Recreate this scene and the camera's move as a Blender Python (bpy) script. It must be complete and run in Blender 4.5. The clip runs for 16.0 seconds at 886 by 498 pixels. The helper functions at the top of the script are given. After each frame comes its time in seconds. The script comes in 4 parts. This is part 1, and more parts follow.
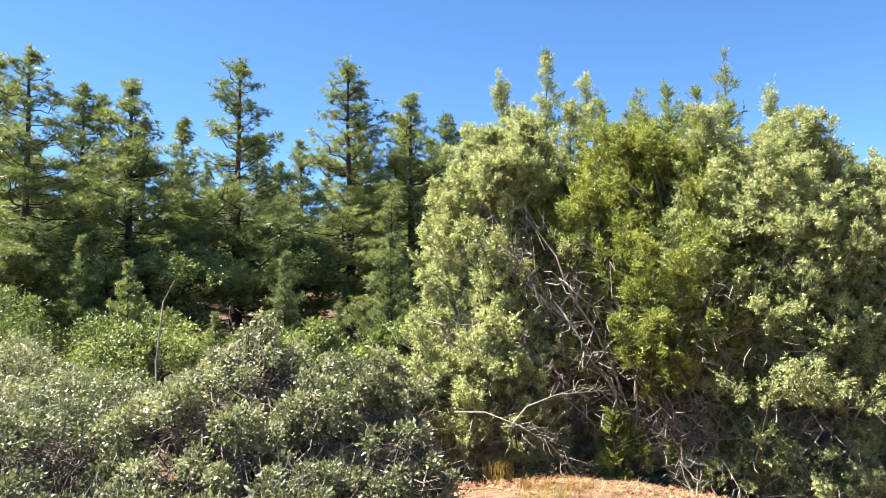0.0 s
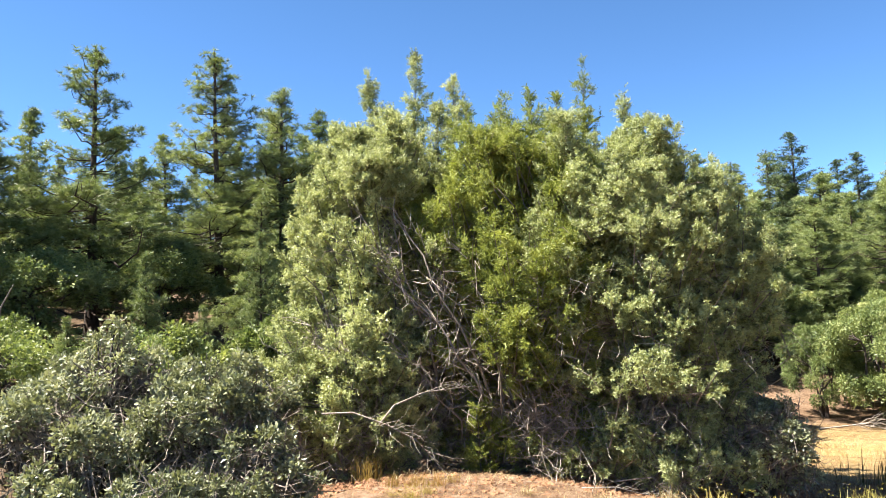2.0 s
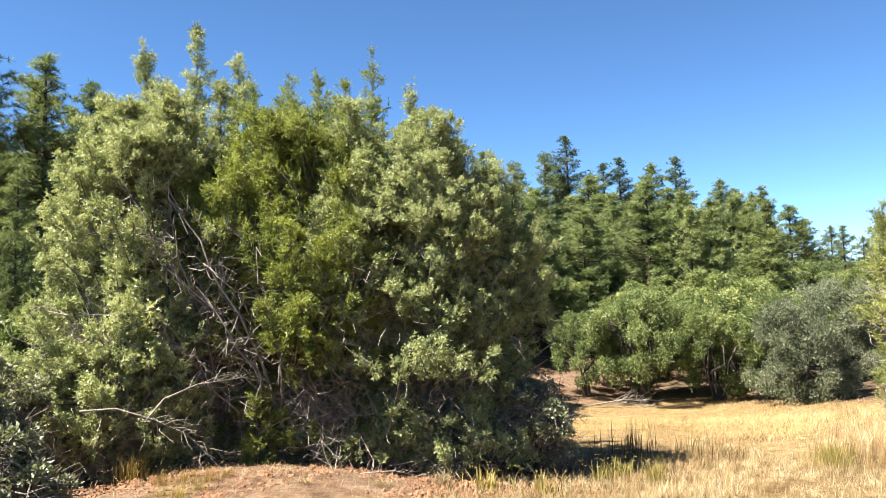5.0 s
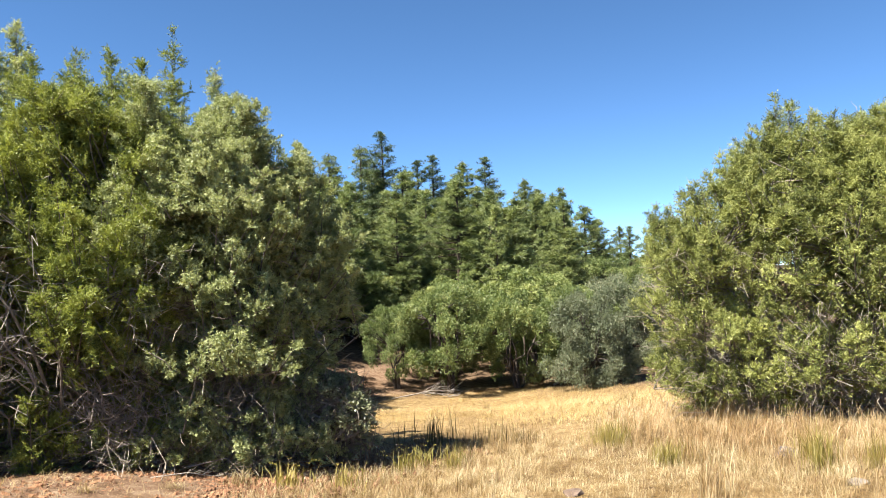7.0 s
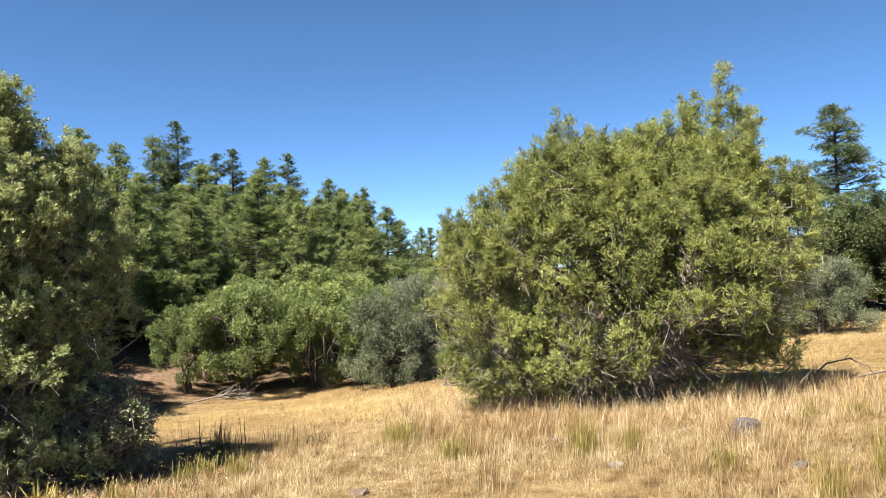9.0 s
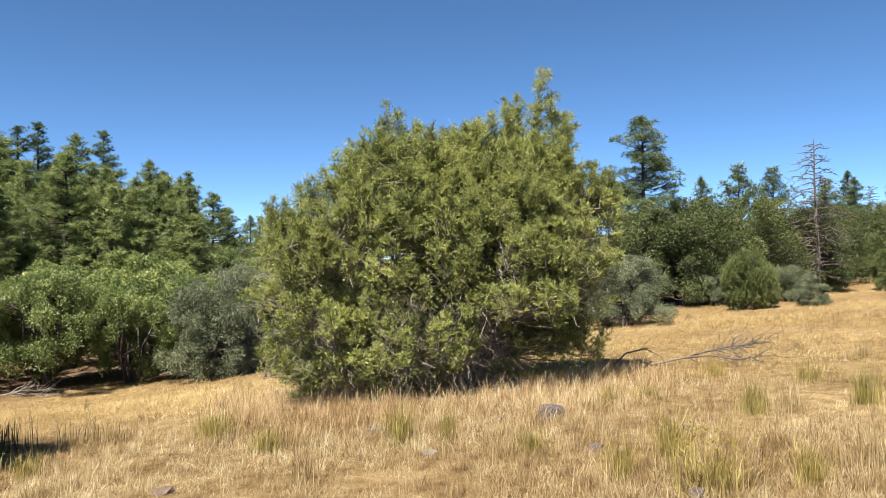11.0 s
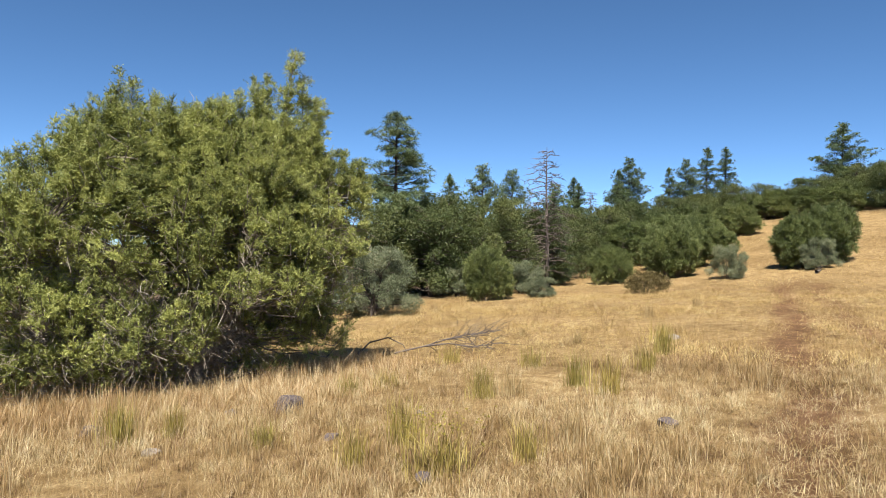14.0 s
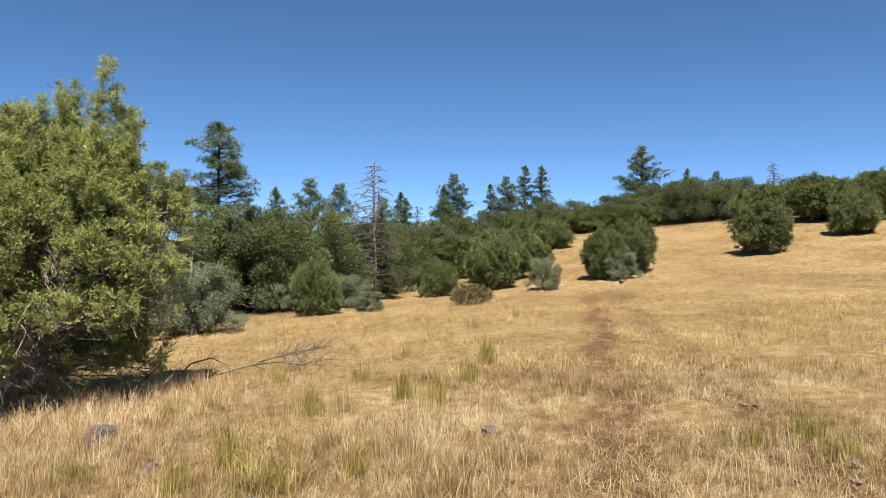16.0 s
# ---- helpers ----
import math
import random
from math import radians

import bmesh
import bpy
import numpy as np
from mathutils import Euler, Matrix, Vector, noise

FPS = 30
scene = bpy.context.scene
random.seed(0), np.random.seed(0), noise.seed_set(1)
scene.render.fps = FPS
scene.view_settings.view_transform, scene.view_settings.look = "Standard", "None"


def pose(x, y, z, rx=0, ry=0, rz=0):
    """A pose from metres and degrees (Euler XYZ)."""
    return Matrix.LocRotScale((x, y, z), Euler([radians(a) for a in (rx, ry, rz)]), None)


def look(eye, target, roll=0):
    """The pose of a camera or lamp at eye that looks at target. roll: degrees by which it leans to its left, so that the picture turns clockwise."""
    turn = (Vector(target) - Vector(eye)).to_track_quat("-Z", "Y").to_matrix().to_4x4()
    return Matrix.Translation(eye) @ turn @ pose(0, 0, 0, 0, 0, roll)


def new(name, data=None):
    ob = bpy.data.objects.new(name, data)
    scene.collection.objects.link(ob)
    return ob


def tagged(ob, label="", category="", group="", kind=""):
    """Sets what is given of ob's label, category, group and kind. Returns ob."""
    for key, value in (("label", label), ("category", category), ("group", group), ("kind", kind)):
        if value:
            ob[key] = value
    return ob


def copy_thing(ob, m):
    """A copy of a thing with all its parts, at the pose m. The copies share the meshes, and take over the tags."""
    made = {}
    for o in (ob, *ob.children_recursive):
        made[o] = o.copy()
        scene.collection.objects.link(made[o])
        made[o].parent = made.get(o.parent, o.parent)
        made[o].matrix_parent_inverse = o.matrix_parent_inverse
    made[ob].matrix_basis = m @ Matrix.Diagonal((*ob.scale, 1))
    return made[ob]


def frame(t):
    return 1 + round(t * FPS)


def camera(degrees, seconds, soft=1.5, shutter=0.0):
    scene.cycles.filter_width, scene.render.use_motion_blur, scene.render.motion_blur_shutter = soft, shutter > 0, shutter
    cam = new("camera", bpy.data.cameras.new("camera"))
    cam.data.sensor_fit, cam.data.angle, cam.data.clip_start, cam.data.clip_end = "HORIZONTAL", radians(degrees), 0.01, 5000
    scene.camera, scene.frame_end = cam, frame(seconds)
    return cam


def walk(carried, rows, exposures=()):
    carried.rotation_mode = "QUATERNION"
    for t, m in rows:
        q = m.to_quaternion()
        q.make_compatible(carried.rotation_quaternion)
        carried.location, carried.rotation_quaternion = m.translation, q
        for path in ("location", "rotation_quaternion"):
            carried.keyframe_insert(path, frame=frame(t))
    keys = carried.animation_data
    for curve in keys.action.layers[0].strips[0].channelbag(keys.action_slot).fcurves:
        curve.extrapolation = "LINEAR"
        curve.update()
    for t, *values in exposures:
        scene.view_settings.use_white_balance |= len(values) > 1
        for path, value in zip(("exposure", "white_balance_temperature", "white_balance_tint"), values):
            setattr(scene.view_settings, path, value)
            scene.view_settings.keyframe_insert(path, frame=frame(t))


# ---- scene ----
cam = camera(61.86, 16.0, soft=0.5)
# seconds, x, y, z, then the turns about x, y and z in degrees
PATH = [
    (0.0, -0.0, -0.0, 1.6, 95.5, 1.0, -0.0),
    (0.5, 0.02, -0.007, 1.603, 95.25, 1.39, -2.51),
    (1.0, 0.038, -0.015, 1.607, 95.1, 1.67, -4.8),
    (1.5, 0.06, -0.023, 1.61, 95.09, 1.94, -7.12),
    (2.0, 0.085, -0.029, 1.608, 95.12, 2.16, -9.54),
    (2.5, 0.107, -0.027, 1.605, 95.05, 2.33, -11.96),
    (3.0, 0.122, -0.023, 1.604, 94.87, 2.44, -14.36),
    (5.5, 0.218, -0.026, 1.576, 93.44, 2.24, -28.92),
    (6.0, 0.241, -0.053, 1.572, 93.18, 2.28, -32.64),
    (6.5, 0.262, -0.075, 1.57, 92.95, 2.33, -36.15),
    (7.0, 0.281, -0.093, 1.572, 92.72, 2.23, -39.68),
    (7.5, 0.302, -0.112, 1.575, 92.56, 2.15, -43.25),
    (8.0, 0.326, -0.137, 1.577, 92.47, 2.11, -46.95),
    (8.5, 0.354, -0.155, 1.577, 92.33, 2.07, -50.83),
    (9.0, 0.388, -0.164, 1.574, 92.12, 1.96, -54.76),
    (11.5, 0.487, -0.285, 1.553, 91.08, 0.47, -70.63),
    (12.0, 0.539, -0.324, 1.542, 91.0, 0.28, -73.67),
    (12.5, 0.584, -0.356, 1.531, 90.88, -0.01, -76.79),
    (13.0, 0.613, -0.372, 1.523, 90.67, -0.47, -79.93),
    (13.5, 0.624, -0.366, 1.523, 90.47, -0.88, -83.15),
    (14.0, 0.615, -0.341, 1.538, 90.47, -0.84, -86.45),
    (14.5, 0.592, -0.317, 1.552, 90.64, -0.66, -89.87),
    (15.0, 0.578, -0.316, 1.564, 90.93, -0.43, -93.33),
    (15.5, 0.56, -0.321, 1.569, 91.3, -0.27, -96.63),
    (16.0, 0.536, -0.329, 1.574, 91.64, -0.31, -99.72),
]
walk(cam, [(t, pose(*row)) for t, *row in PATH], [(0.0, 2.54), (3.0, 2.37), (5.5, 2.17), (8.0, 1.94), (10.5, 1.64), (12.5, 1.48), (16.0, 1.37)])

# ---- light ----
SUN_AZ, SUN_EL = -84.0, 57.0          # degrees clockwise from +y, and above the horizon
world = bpy.data.worlds.new("sky")
scene.world = world
world.use_nodes = True
wn = world.node_tree.nodes
sky = wn.new("ShaderNodeTexSky")
sky.sky_type, sky.sun_disc = "NISHITA", False
sky.sun_elevation, sky.sun_rotation = radians(SUN_EL), radians(SUN_AZ)
sky.altitude, sky.air_density, sky.dust_density, sky.ozone_density = 3000.0, 0.55, 0.0, 2.0
tone = wn.new("ShaderNodeHueSaturation")
tone.inputs["Hue"].default_value, tone.inputs["Saturation"].default_value = 0.4955, 1.13
world.node_tree.links.new(sky.outputs[0], tone.inputs["Color"])
world.node_tree.links.new(tone.outputs[0], wn["Background"].inputs[0])
wn["Background"].inputs[1].default_value = 0.074
sun = new("sun", bpy.data.lights.new("sun", "SUN"))
sun.data.energy, sun.data.angle, sun.data.color = 5.0, radians(0.55), (1.0, 0.93, 0.82)
a, e = radians(SUN_AZ), radians(SUN_EL)
sun.matrix_world = look((60 * math.sin(a) * math.cos(e), 60 * math.cos(a) * math.cos(e), 60 * math.sin(e)), (0, 0, 0))

# ---- materials ----


def material(name):
    m = bpy.data.materials.new(name)
    m.use_nodes = True
    nt = m.node_tree
    nt.nodes.clear()
    return m, nt, nt.nodes.new("ShaderNodeOutputMaterial")


def ramp(nt, fac, stops):
    r = nt.nodes.new("ShaderNodeValToRGB")
    els = r.color_ramp.elements
    while len(els) < len(stops):
        els.new(0.5)
    for el, (p, c) in zip(els, stops):
        el.position, el.color = p, (*c, 1)
    nt.links.new(fac, r.inputs[0])
    return r.outputs[0]


def noise_tex(nt, scale, detail=4.0, rough=0.6, coord="Object", stretch=None):
    tc = nt.nodes.new("ShaderNodeTexCoord")
    n = nt.nodes.new("ShaderNodeTexNoise")
    n.inputs["Scale"].default_value, n.inputs["Detail"].default_value, n.inputs["Roughness"].default_value = scale, detail, rough
    out = tc.outputs[coord]
    if stretch:
        mp = nt.nodes.new("ShaderNodeMapping")
        mp.inputs["Scale"].default_value = stretch
        nt.links.new(out, mp.inputs[0])
        out = mp.outputs[0]
    nt.links.new(out, n.inputs["Vector"])
    return n.outputs["Fac"]


def mix(nt, fac, c1, c2, mode="MIX"):
    n = nt.nodes.new("ShaderNodeMix")
    n.data_type, n.blend_type = "RGBA", mode
    for sock, v in ((n.inputs[0], fac), (n.inputs[6], c1), (n.inputs[7], c2)):
        if hasattr(v, "is_linked"):
            nt.links.new(v, sock)
        else:
            sock.default_value = v if isinstance(v, (int, float)) else (*v, 1)
    return n.outputs[2]


def foliage(name, stops, through_light=0.3, rough=0.5, spec=0.35, patch=1.2, sprig=9.0):
    """Leaves or needles: colour varies leaf by leaf, sprig by sprig, in patches over the crown and from tree to tree."""
    m, nt, out = material(name)
    geo = nt.nodes.new("ShaderNodeNewGeometry")
    per = geo.outputs["Random Per Island"]
    big = noise_tex(nt, patch, 2.0)
    add = nt.nodes.new("ShaderNodeMath")
    add.operation = "MULTIPLY_ADD"
    nt.links.new(per, add.inputs[0])
    add.inputs[1].default_value = 0.35
    bunch_of = nt.nodes.new("ShaderNodeMath")
    bunch_of.operation = "MULTIPLY_ADD"
    nt.links.new(noise_tex(nt, sprig, 1.0), bunch_of.inputs[0])
    bunch_of.inputs[1].default_value = 1.3
    sub = nt.nodes.new("ShaderNodeMath")
    sub.operation = "MULTIPLY_ADD"
    nt.links.new(big, sub.inputs[0])
    sub.inputs[1].default_value, sub.inputs[2].default_value = 1.0, -0.83
    nt.links.new(sub.outputs[0], bunch_of.inputs[2])
    nt.links.new(bunch_of.outputs[0], add.inputs[2])
    col = ramp(nt, add.outputs[0], stops)
    info = nt.nodes.new("ShaderNodeObjectInfo")
    hsv = nt.nodes.new("ShaderNodeHueSaturation")
    val = nt.nodes.new("ShaderNodeMath")
    val.operation = "MULTIPLY_ADD"
    nt.links.new(info.outputs["Random"], val.inputs[0])
    val.inputs[1].default_value, val.inputs[2].default_value = 0.35, 0.82
    nt.links.new(val.outputs[0], hsv.inputs["Value"])
    hue = nt.nodes.new("ShaderNodeMath")
    hue.operation = "MULTIPLY_ADD"
    nt.links.new(info.outputs["Random"], hue.inputs[0])
    hue.inputs[1].default_value, hue.inputs[2].default_value = -0.018, 0.511
    nt.links.new(hue.outputs[0], hsv.inputs["Hue"])
    nt.links.new(col, hsv.inputs["Color"])
    col = hsv.outputs[0]
    bs = nt.nodes.new("ShaderNodeBsdfPrincipled")
    bs.inputs["Roughness"].default_value, bs.inputs["Specular IOR Level"].default_value = rough, spec
    nt.links.new(col, bs.inputs["Base Color"])
    tr = nt.nodes.new("ShaderNodeBsdfTranslucent")
    nt.links.new(mix(nt, 1.0, col, (1.0, 1.0, 0.6), "MULTIPLY"), tr.inputs[0])
    ms = nt.nodes.new("ShaderNodeMixShader")
    ms.inputs[0].default_value = through_light
    nt.links.new(bs.outputs[0], ms.inputs[1])
    nt.links.new(tr.outputs[0], ms.inputs[2])
    nt.links.new(ms.outputs[0], out.inputs[0])
    return m


def solid(name, stops, scale=6.0, rough=0.85, bump=0.4, stretch=None, fine=40.0, island=0.0):
    m, nt, out = material(name)
    n1 = noise_tex(nt, scale, 6.0, 0.65, stretch=stretch)
    n2 = noise_tex(nt, fine, 4.0, 0.7, stretch=stretch)
    col = ramp(nt, n1, stops)
    col = mix(nt, 0.6, col, ramp(nt, n2, [(0.3, (0.55, 0.55, 0.55)), (0.7, (1.25, 1.25, 1.25))]), "MULTIPLY")
    if island:
        geo = nt.nodes.new("ShaderNodeNewGeometry")
        col = mix(nt, island, col, ramp(nt, geo.outputs["Random Per Island"], [(0, (0.5, 0.5, 0.5)), (1, (1.4, 1.35, 1.3))]), "MULTIPLY")
    bs = nt.nodes.new("ShaderNodeBsdfPrincipled")
    bs.inputs["Roughness"].default_value, bs.inputs["Specular IOR Level"].default_value = rough, 0.25
    nt.links.new(col, bs.inputs["Base Color"])
    bp = nt.nodes.new("ShaderNodeBump")
    bp.inputs["Strength"].default_value, bp.inputs["Distance"].default_value = bump, 0.03
    nt.links.new(n2, bp.inputs["Height"])
    nt.links.new(bp.outputs[0], bs.inputs["Normal"])
    nt.links.new(bs.outputs[0], out.inputs[0])
    return m


M_PINE = foliage("pine needles", [(0.00, (0.042, 0.060, 0.021)), (0.50, (0.165, 0.205, 0.076)), (1.00, (0.300, 0.335, 0.130))], 0.3, 0.45, 0.35, 0.5, 3.0)
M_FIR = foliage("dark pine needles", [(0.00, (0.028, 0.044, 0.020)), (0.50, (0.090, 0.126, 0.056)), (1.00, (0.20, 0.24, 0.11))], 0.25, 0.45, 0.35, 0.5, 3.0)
M_MAHOG = foliage("grey green leaves", [(0.00, (0.056, 0.070, 0.032)), (0.50, (0.292, 0.325, 0.146)), (1.00, (0.470, 0.490, 0.265))], 0.35, 0.45, 0.3, 1.1, 9.0)
M_JUNI = foliage("juniper scales", [(0.00, (0.030, 0.042, 0.013)), (0.45, (0.186, 0.208, 0.057)), (1.00, (0.400, 0.415, 0.135))], 0.2, 0.5, 0.35, 1.4, 7.0)
M_JUNIGOLD = foliage("yellow juniper scales", [(0.00, (0.055, 0.070, 0.016)), (0.45, (0.235, 0.262, 0.058)), (1.00, (0.460, 0.475, 0.115))], 0.34, 0.5, 0.35, 1.8, 8.0)
M_LIVEOAK = foliage("live oak leaves", [(0.00, (0.038, 0.046, 0.026)), (0.50, (0.182, 0.200, 0.108)), (1.00, (0.440, 0.440, 0.300))], 0.28, 0.4, 0.5, 1.4, 9.0)
M_OAK = foliage("gambel oak leaves", [(0.00, (0.042, 0.064, 0.021)), (0.50, (0.165, 0.208, 0.066)), (1.00, (0.350, 0.375, 0.140))], 0.3, 0.45, 0.4, 0.8, 3.5)
M_OAKDARK = foliage("dark oak leaves", [(0.00, (0.026, 0.040, 0.013)), (0.50, (0.075, 0.095, 0.029)), (1.00, (0.140, 0.145, 0.055))], 0.22, 0.45, 0.3, 0.8)
M_GREYOAK = foliage("grey oak leaves", [(0.00, (0.044, 0.056, 0.032)), (0.50, (0.135, 0.158, 0.090)), (1.00, (0.250, 0.265, 0.170))], 0.25, 0.45, 0.4, 0.8, 4.0)
M_DARKJ = foliage("dark juniper scales", [(0.00, (0.032, 0.046, 0.016)), (0.50, (0.095, 0.120, 0.036)), (1.00, (0.200, 0.210, 0.070))], 0.18, 0.5, 0.35, 0.7)
M_GRASS = foliage("dry grass blades", [(0.00, (0.060, 0.034, 0.015)), (0.40, (0.285, 0.192, 0.086)), (1.00, (0.610, 0.530, 0.350))], 0.3, 0.5, 0.35, 0.35, 5.0)
M_GOLD = foliage("golden grass blades", [(0.00, (0.130, 0.080, 0.033)), (0.45, (0.385, 0.268, 0.112)), (1.00, (0.580, 0.490, 0.280))], 0.3, 0.5, 0.3, 0.25, 3.0)
M_BROWN = foliage("brown dry stems", [(0.00, (0.060, 0.032, 0.018)), (0.50, (0.155, 0.090, 0.050)), (1.00, (0.300, 0.200, 0.120))], 0.25, 0.6, 0.2, 1.2)
M_STRAW = foliage("greenish grass blades", [(0.00, (0.110, 0.088, 0.024)), (0.50, (0.285, 0.230, 0.066)), (1.00, (0.480, 0.400, 0.150))], 0.3, 0.5, 0.3, 1.5, 6.0)
M_WEED = foliage("weed stems", [(0.00, (0.060, 0.042, 0.018)), (0.50, (0.130, 0.098, 0.042)), (1.00, (0.230, 0.180, 0.075))], 0.2, 0.6, 0.2, 2.0)
M_FLOWER = foliage("yellow flower heads", [(0.00, (0.190, 0.155, 0.035)), (1.00, (0.360, 0.310, 0.075))], 0.3, 0.6, 0.2, 3.0)
M_ORANGE = foliage("orange dry stems", [(0.00, (0.200, 0.112, 0.033)), (1.00, (0.380, 0.260, 0.085))], 0.3, 0.6, 0.2, 3.0)
M_BARK = solid("pine bark", [(0.3, (0.025, 0.019, 0.015)), (0.7, (0.073, 0.052, 0.041))], 9.0, 0.9, 0.8, (1, 1, 0.25))
M_GREYBARK = solid("grey bark", [(0.3, (0.085, 0.072, 0.060)), (0.7, (0.27, 0.235, 0.20))], 9.0, 0.85, 0.6, (1, 1, 0.3), island=0.6)
M_DARKBARK = solid("dark oak bark", [(0.3, (0.035, 0.029, 0.025)), (0.7, (0.119, 0.098, 0.084))], 9.0, 0.85, 0.6, (1, 1, 0.3), island=0.5)
M_DEAD = solid("weathered dead wood", [(0.3, (0.17, 0.145, 0.12)), (0.7, (0.38, 0.335, 0.29))], 10.0, 0.85, 0.5, (1, 1, 0.2), island=0.4)
M_SNAG = solid("dead pine wood", [(0.3, (0.070, 0.056, 0.049)), (0.7, (0.175, 0.147, 0.130))], 8.0, 0.9, 0.5, (1, 1, 0.25))
M_ROCK = solid("basalt rock", [(0.3, (0.063, 0.052, 0.052)), (0.55, (0.140, 0.115, 0.112)), (0.75, (0.266, 0.252, 0.238))], 7.0, 0.9, 0.9)
M_BROWNROCK = solid("brown stone", [(0.3, (0.091, 0.059, 0.042)), (0.7, (0.238, 0.175, 0.133))], 7.0, 0.9, 0.8)
M_PALEROCK = solid("pale rock", [(0.3, (0.154, 0.126, 0.098)), (0.7, (0.294, 0.259, 0.217))], 6.0, 0.9, 0.7)
M_REDROCK = solid("red earth clods", [(0.3, (0.140, 0.066, 0.035)), (0.7, (0.336, 0.189, 0.108))], 6.0, 0.95, 0.8, island=0.7)


def ground_material():
    m, nt, out = material("meadow soil")
    at = nt.nodes.new("ShaderNodeVertexColor")
    at.layer_name = "cover"
    sep = nt.nodes.new("ShaderNodeSeparateColor")
    nt.links.new(at.outputs[0], sep.inputs[0])
    n_big, n_mid, n_fine = noise_tex(nt, 0.7, 5.0), noise_tex(nt, 5.0, 6.0, 0.7), noise_tex(nt, 55.0, 5.0, 0.75)
    straw = ramp(nt, n_mid, [(0.3, (0.125, 0.076, 0.036)), (0.5, (0.264, 0.185, 0.089)), (0.7, (0.383, 0.297, 0.165))])
    red = ramp(nt, n_mid, [(0.3, (0.115, 0.066, 0.043)), (0.5, (0.230, 0.152, 0.104)), (0.72, (0.370, 0.295, 0.225))])
    litter = ramp(nt, n_mid, [(0.3, (0.059, 0.040, 0.026)), (0.5, (0.112, 0.078, 0.051)), (0.72, (0.191, 0.135, 0.089))])
    trail = ramp(nt, n_mid, [(0.3, (0.092, 0.050, 0.026)), (0.55, (0.172, 0.099, 0.053)), (0.75, (0.277, 0.191, 0.106))])
    col = mix(nt, sep.outputs[2], straw, litter)
    col = mix(nt, sep.outputs[1], col, trail)
    col = mix(nt, sep.outputs[0], col, red)
    col = mix(nt, 0.8, col, ramp(nt, n_fine, [(0.32, (0.45, 0.42, 0.4)), (0.68, (1.35, 1.35, 1.3))]), "MULTIPLY")
    col = mix(nt, 0.6, col, ramp(nt, n_big, [(0.35, (0.75, 0.72, 0.7)), (0.65, (1.15, 1.15, 1.15))]), "MULTIPLY")
    col = mix(nt, 0.7, col, ramp(nt, noise_tex(nt, 0.16, 4.0, 0.6, stretch=(1, 2.2, 1)), [(0.38, (0.72, 0.68, 0.62)), (0.62, (1.12, 1.12, 1.12))]), "MULTIPLY")
    bs = nt.nodes.new("ShaderNodeBsdfPrincipled")
    bs.inputs["Roughness"].default_value, bs.inputs["Specular IOR Level"].default_value = 0.95, 0.1
    nt.links.new(col, bs.inputs["Base Color"])
    bp = nt.nodes.new("ShaderNodeBump")
    bp.inputs["Strength"].default_value, bp.inputs["Distance"].default_value = 0.8, 0.05
    nt.links.new(n_fine, bp.inputs["Height"])
    nt.links.new(bp.outputs[0], bs.inputs["Normal"])
    nt.links.new(bs.outputs[0], out.inputs[0])
    return m


# ---- mesh helpers ----


def mesh_of(name, V, F, mat, smooth=False):
    """A mesh from arrays of vertices and triangles."""
    V, F = np.asarray(V, np.float32), np.asarray(F, np.int32)
    me = bpy.data.meshes.new(name)
    me.vertices.add(len(V))
    me.vertices.foreach_set("co", V.ravel())
    me.loops.add(F.size)
    me.loops.foreach_set("vertex_index", F.ravel())
    me.polygons.add(len(F))
    me.polygons.foreach_set("loop_start", np.arange(0, F.size, 3, dtype=np.int32))
    me.polygons.foreach_set("use_smooth", np.full(len(F), smooth))
    me.materials.append(mat)
    me.update()
    me.validate()
    return me


def part(name, geo, mat, parent, label="", smooth=False):
    """One mesh object under a thing or a part."""
    ob = new(name, mesh_of(name, geo[0], geo[1], mat, smooth))
    ob.parent = parent
    return tagged(ob, label)


def thing(name, label, category, group="", kind="", at=None):
    ob = new(name)
    ob.empty_display_size = 0.2
    if at is not None:
        ob.matrix_basis = at
    return tagged(ob, label, category, group, kind)


def join(pieces):
    vs, fs, n = [], [], 0
    for V, F in pieces:
        if len(V):
            vs.append(V)
            fs.append(F + n)
            n += len(V)
    return np.concatenate(vs), np.concatenate(fs)


def unit(v):
    return v / np.maximum(np.linalg.norm(v, axis=-1, keepdims=True), 1e-9)


def turned(dirs, rng):
    """Rotation matrices that carry z to each of dirs, with a random spin."""
    z = unit(np.asarray(dirs, float))
    r = unit(rng.normal(size=z.shape))
    x = unit(np.cross(r, z))
    y = np.cross(z, x)
    return np.stack([x, y, z], axis=2)


def strew(template, pos, rot, scale):
    """Copies of a template joined into one set of arrays."""
    tv, tf = template
    k, n = len(pos), len(tv)
    scale = np.asarray(scale, float).reshape(k, 1, -1)
    V = np.einsum("kij,knj->kni", rot, tv[None] * scale) + np.asarray(pos)[:, None]
    F = (tf[None] + (np.arange(k) * n)[:, None, None]).reshape(-1, 3)
    return V.reshape(-1, 3), F


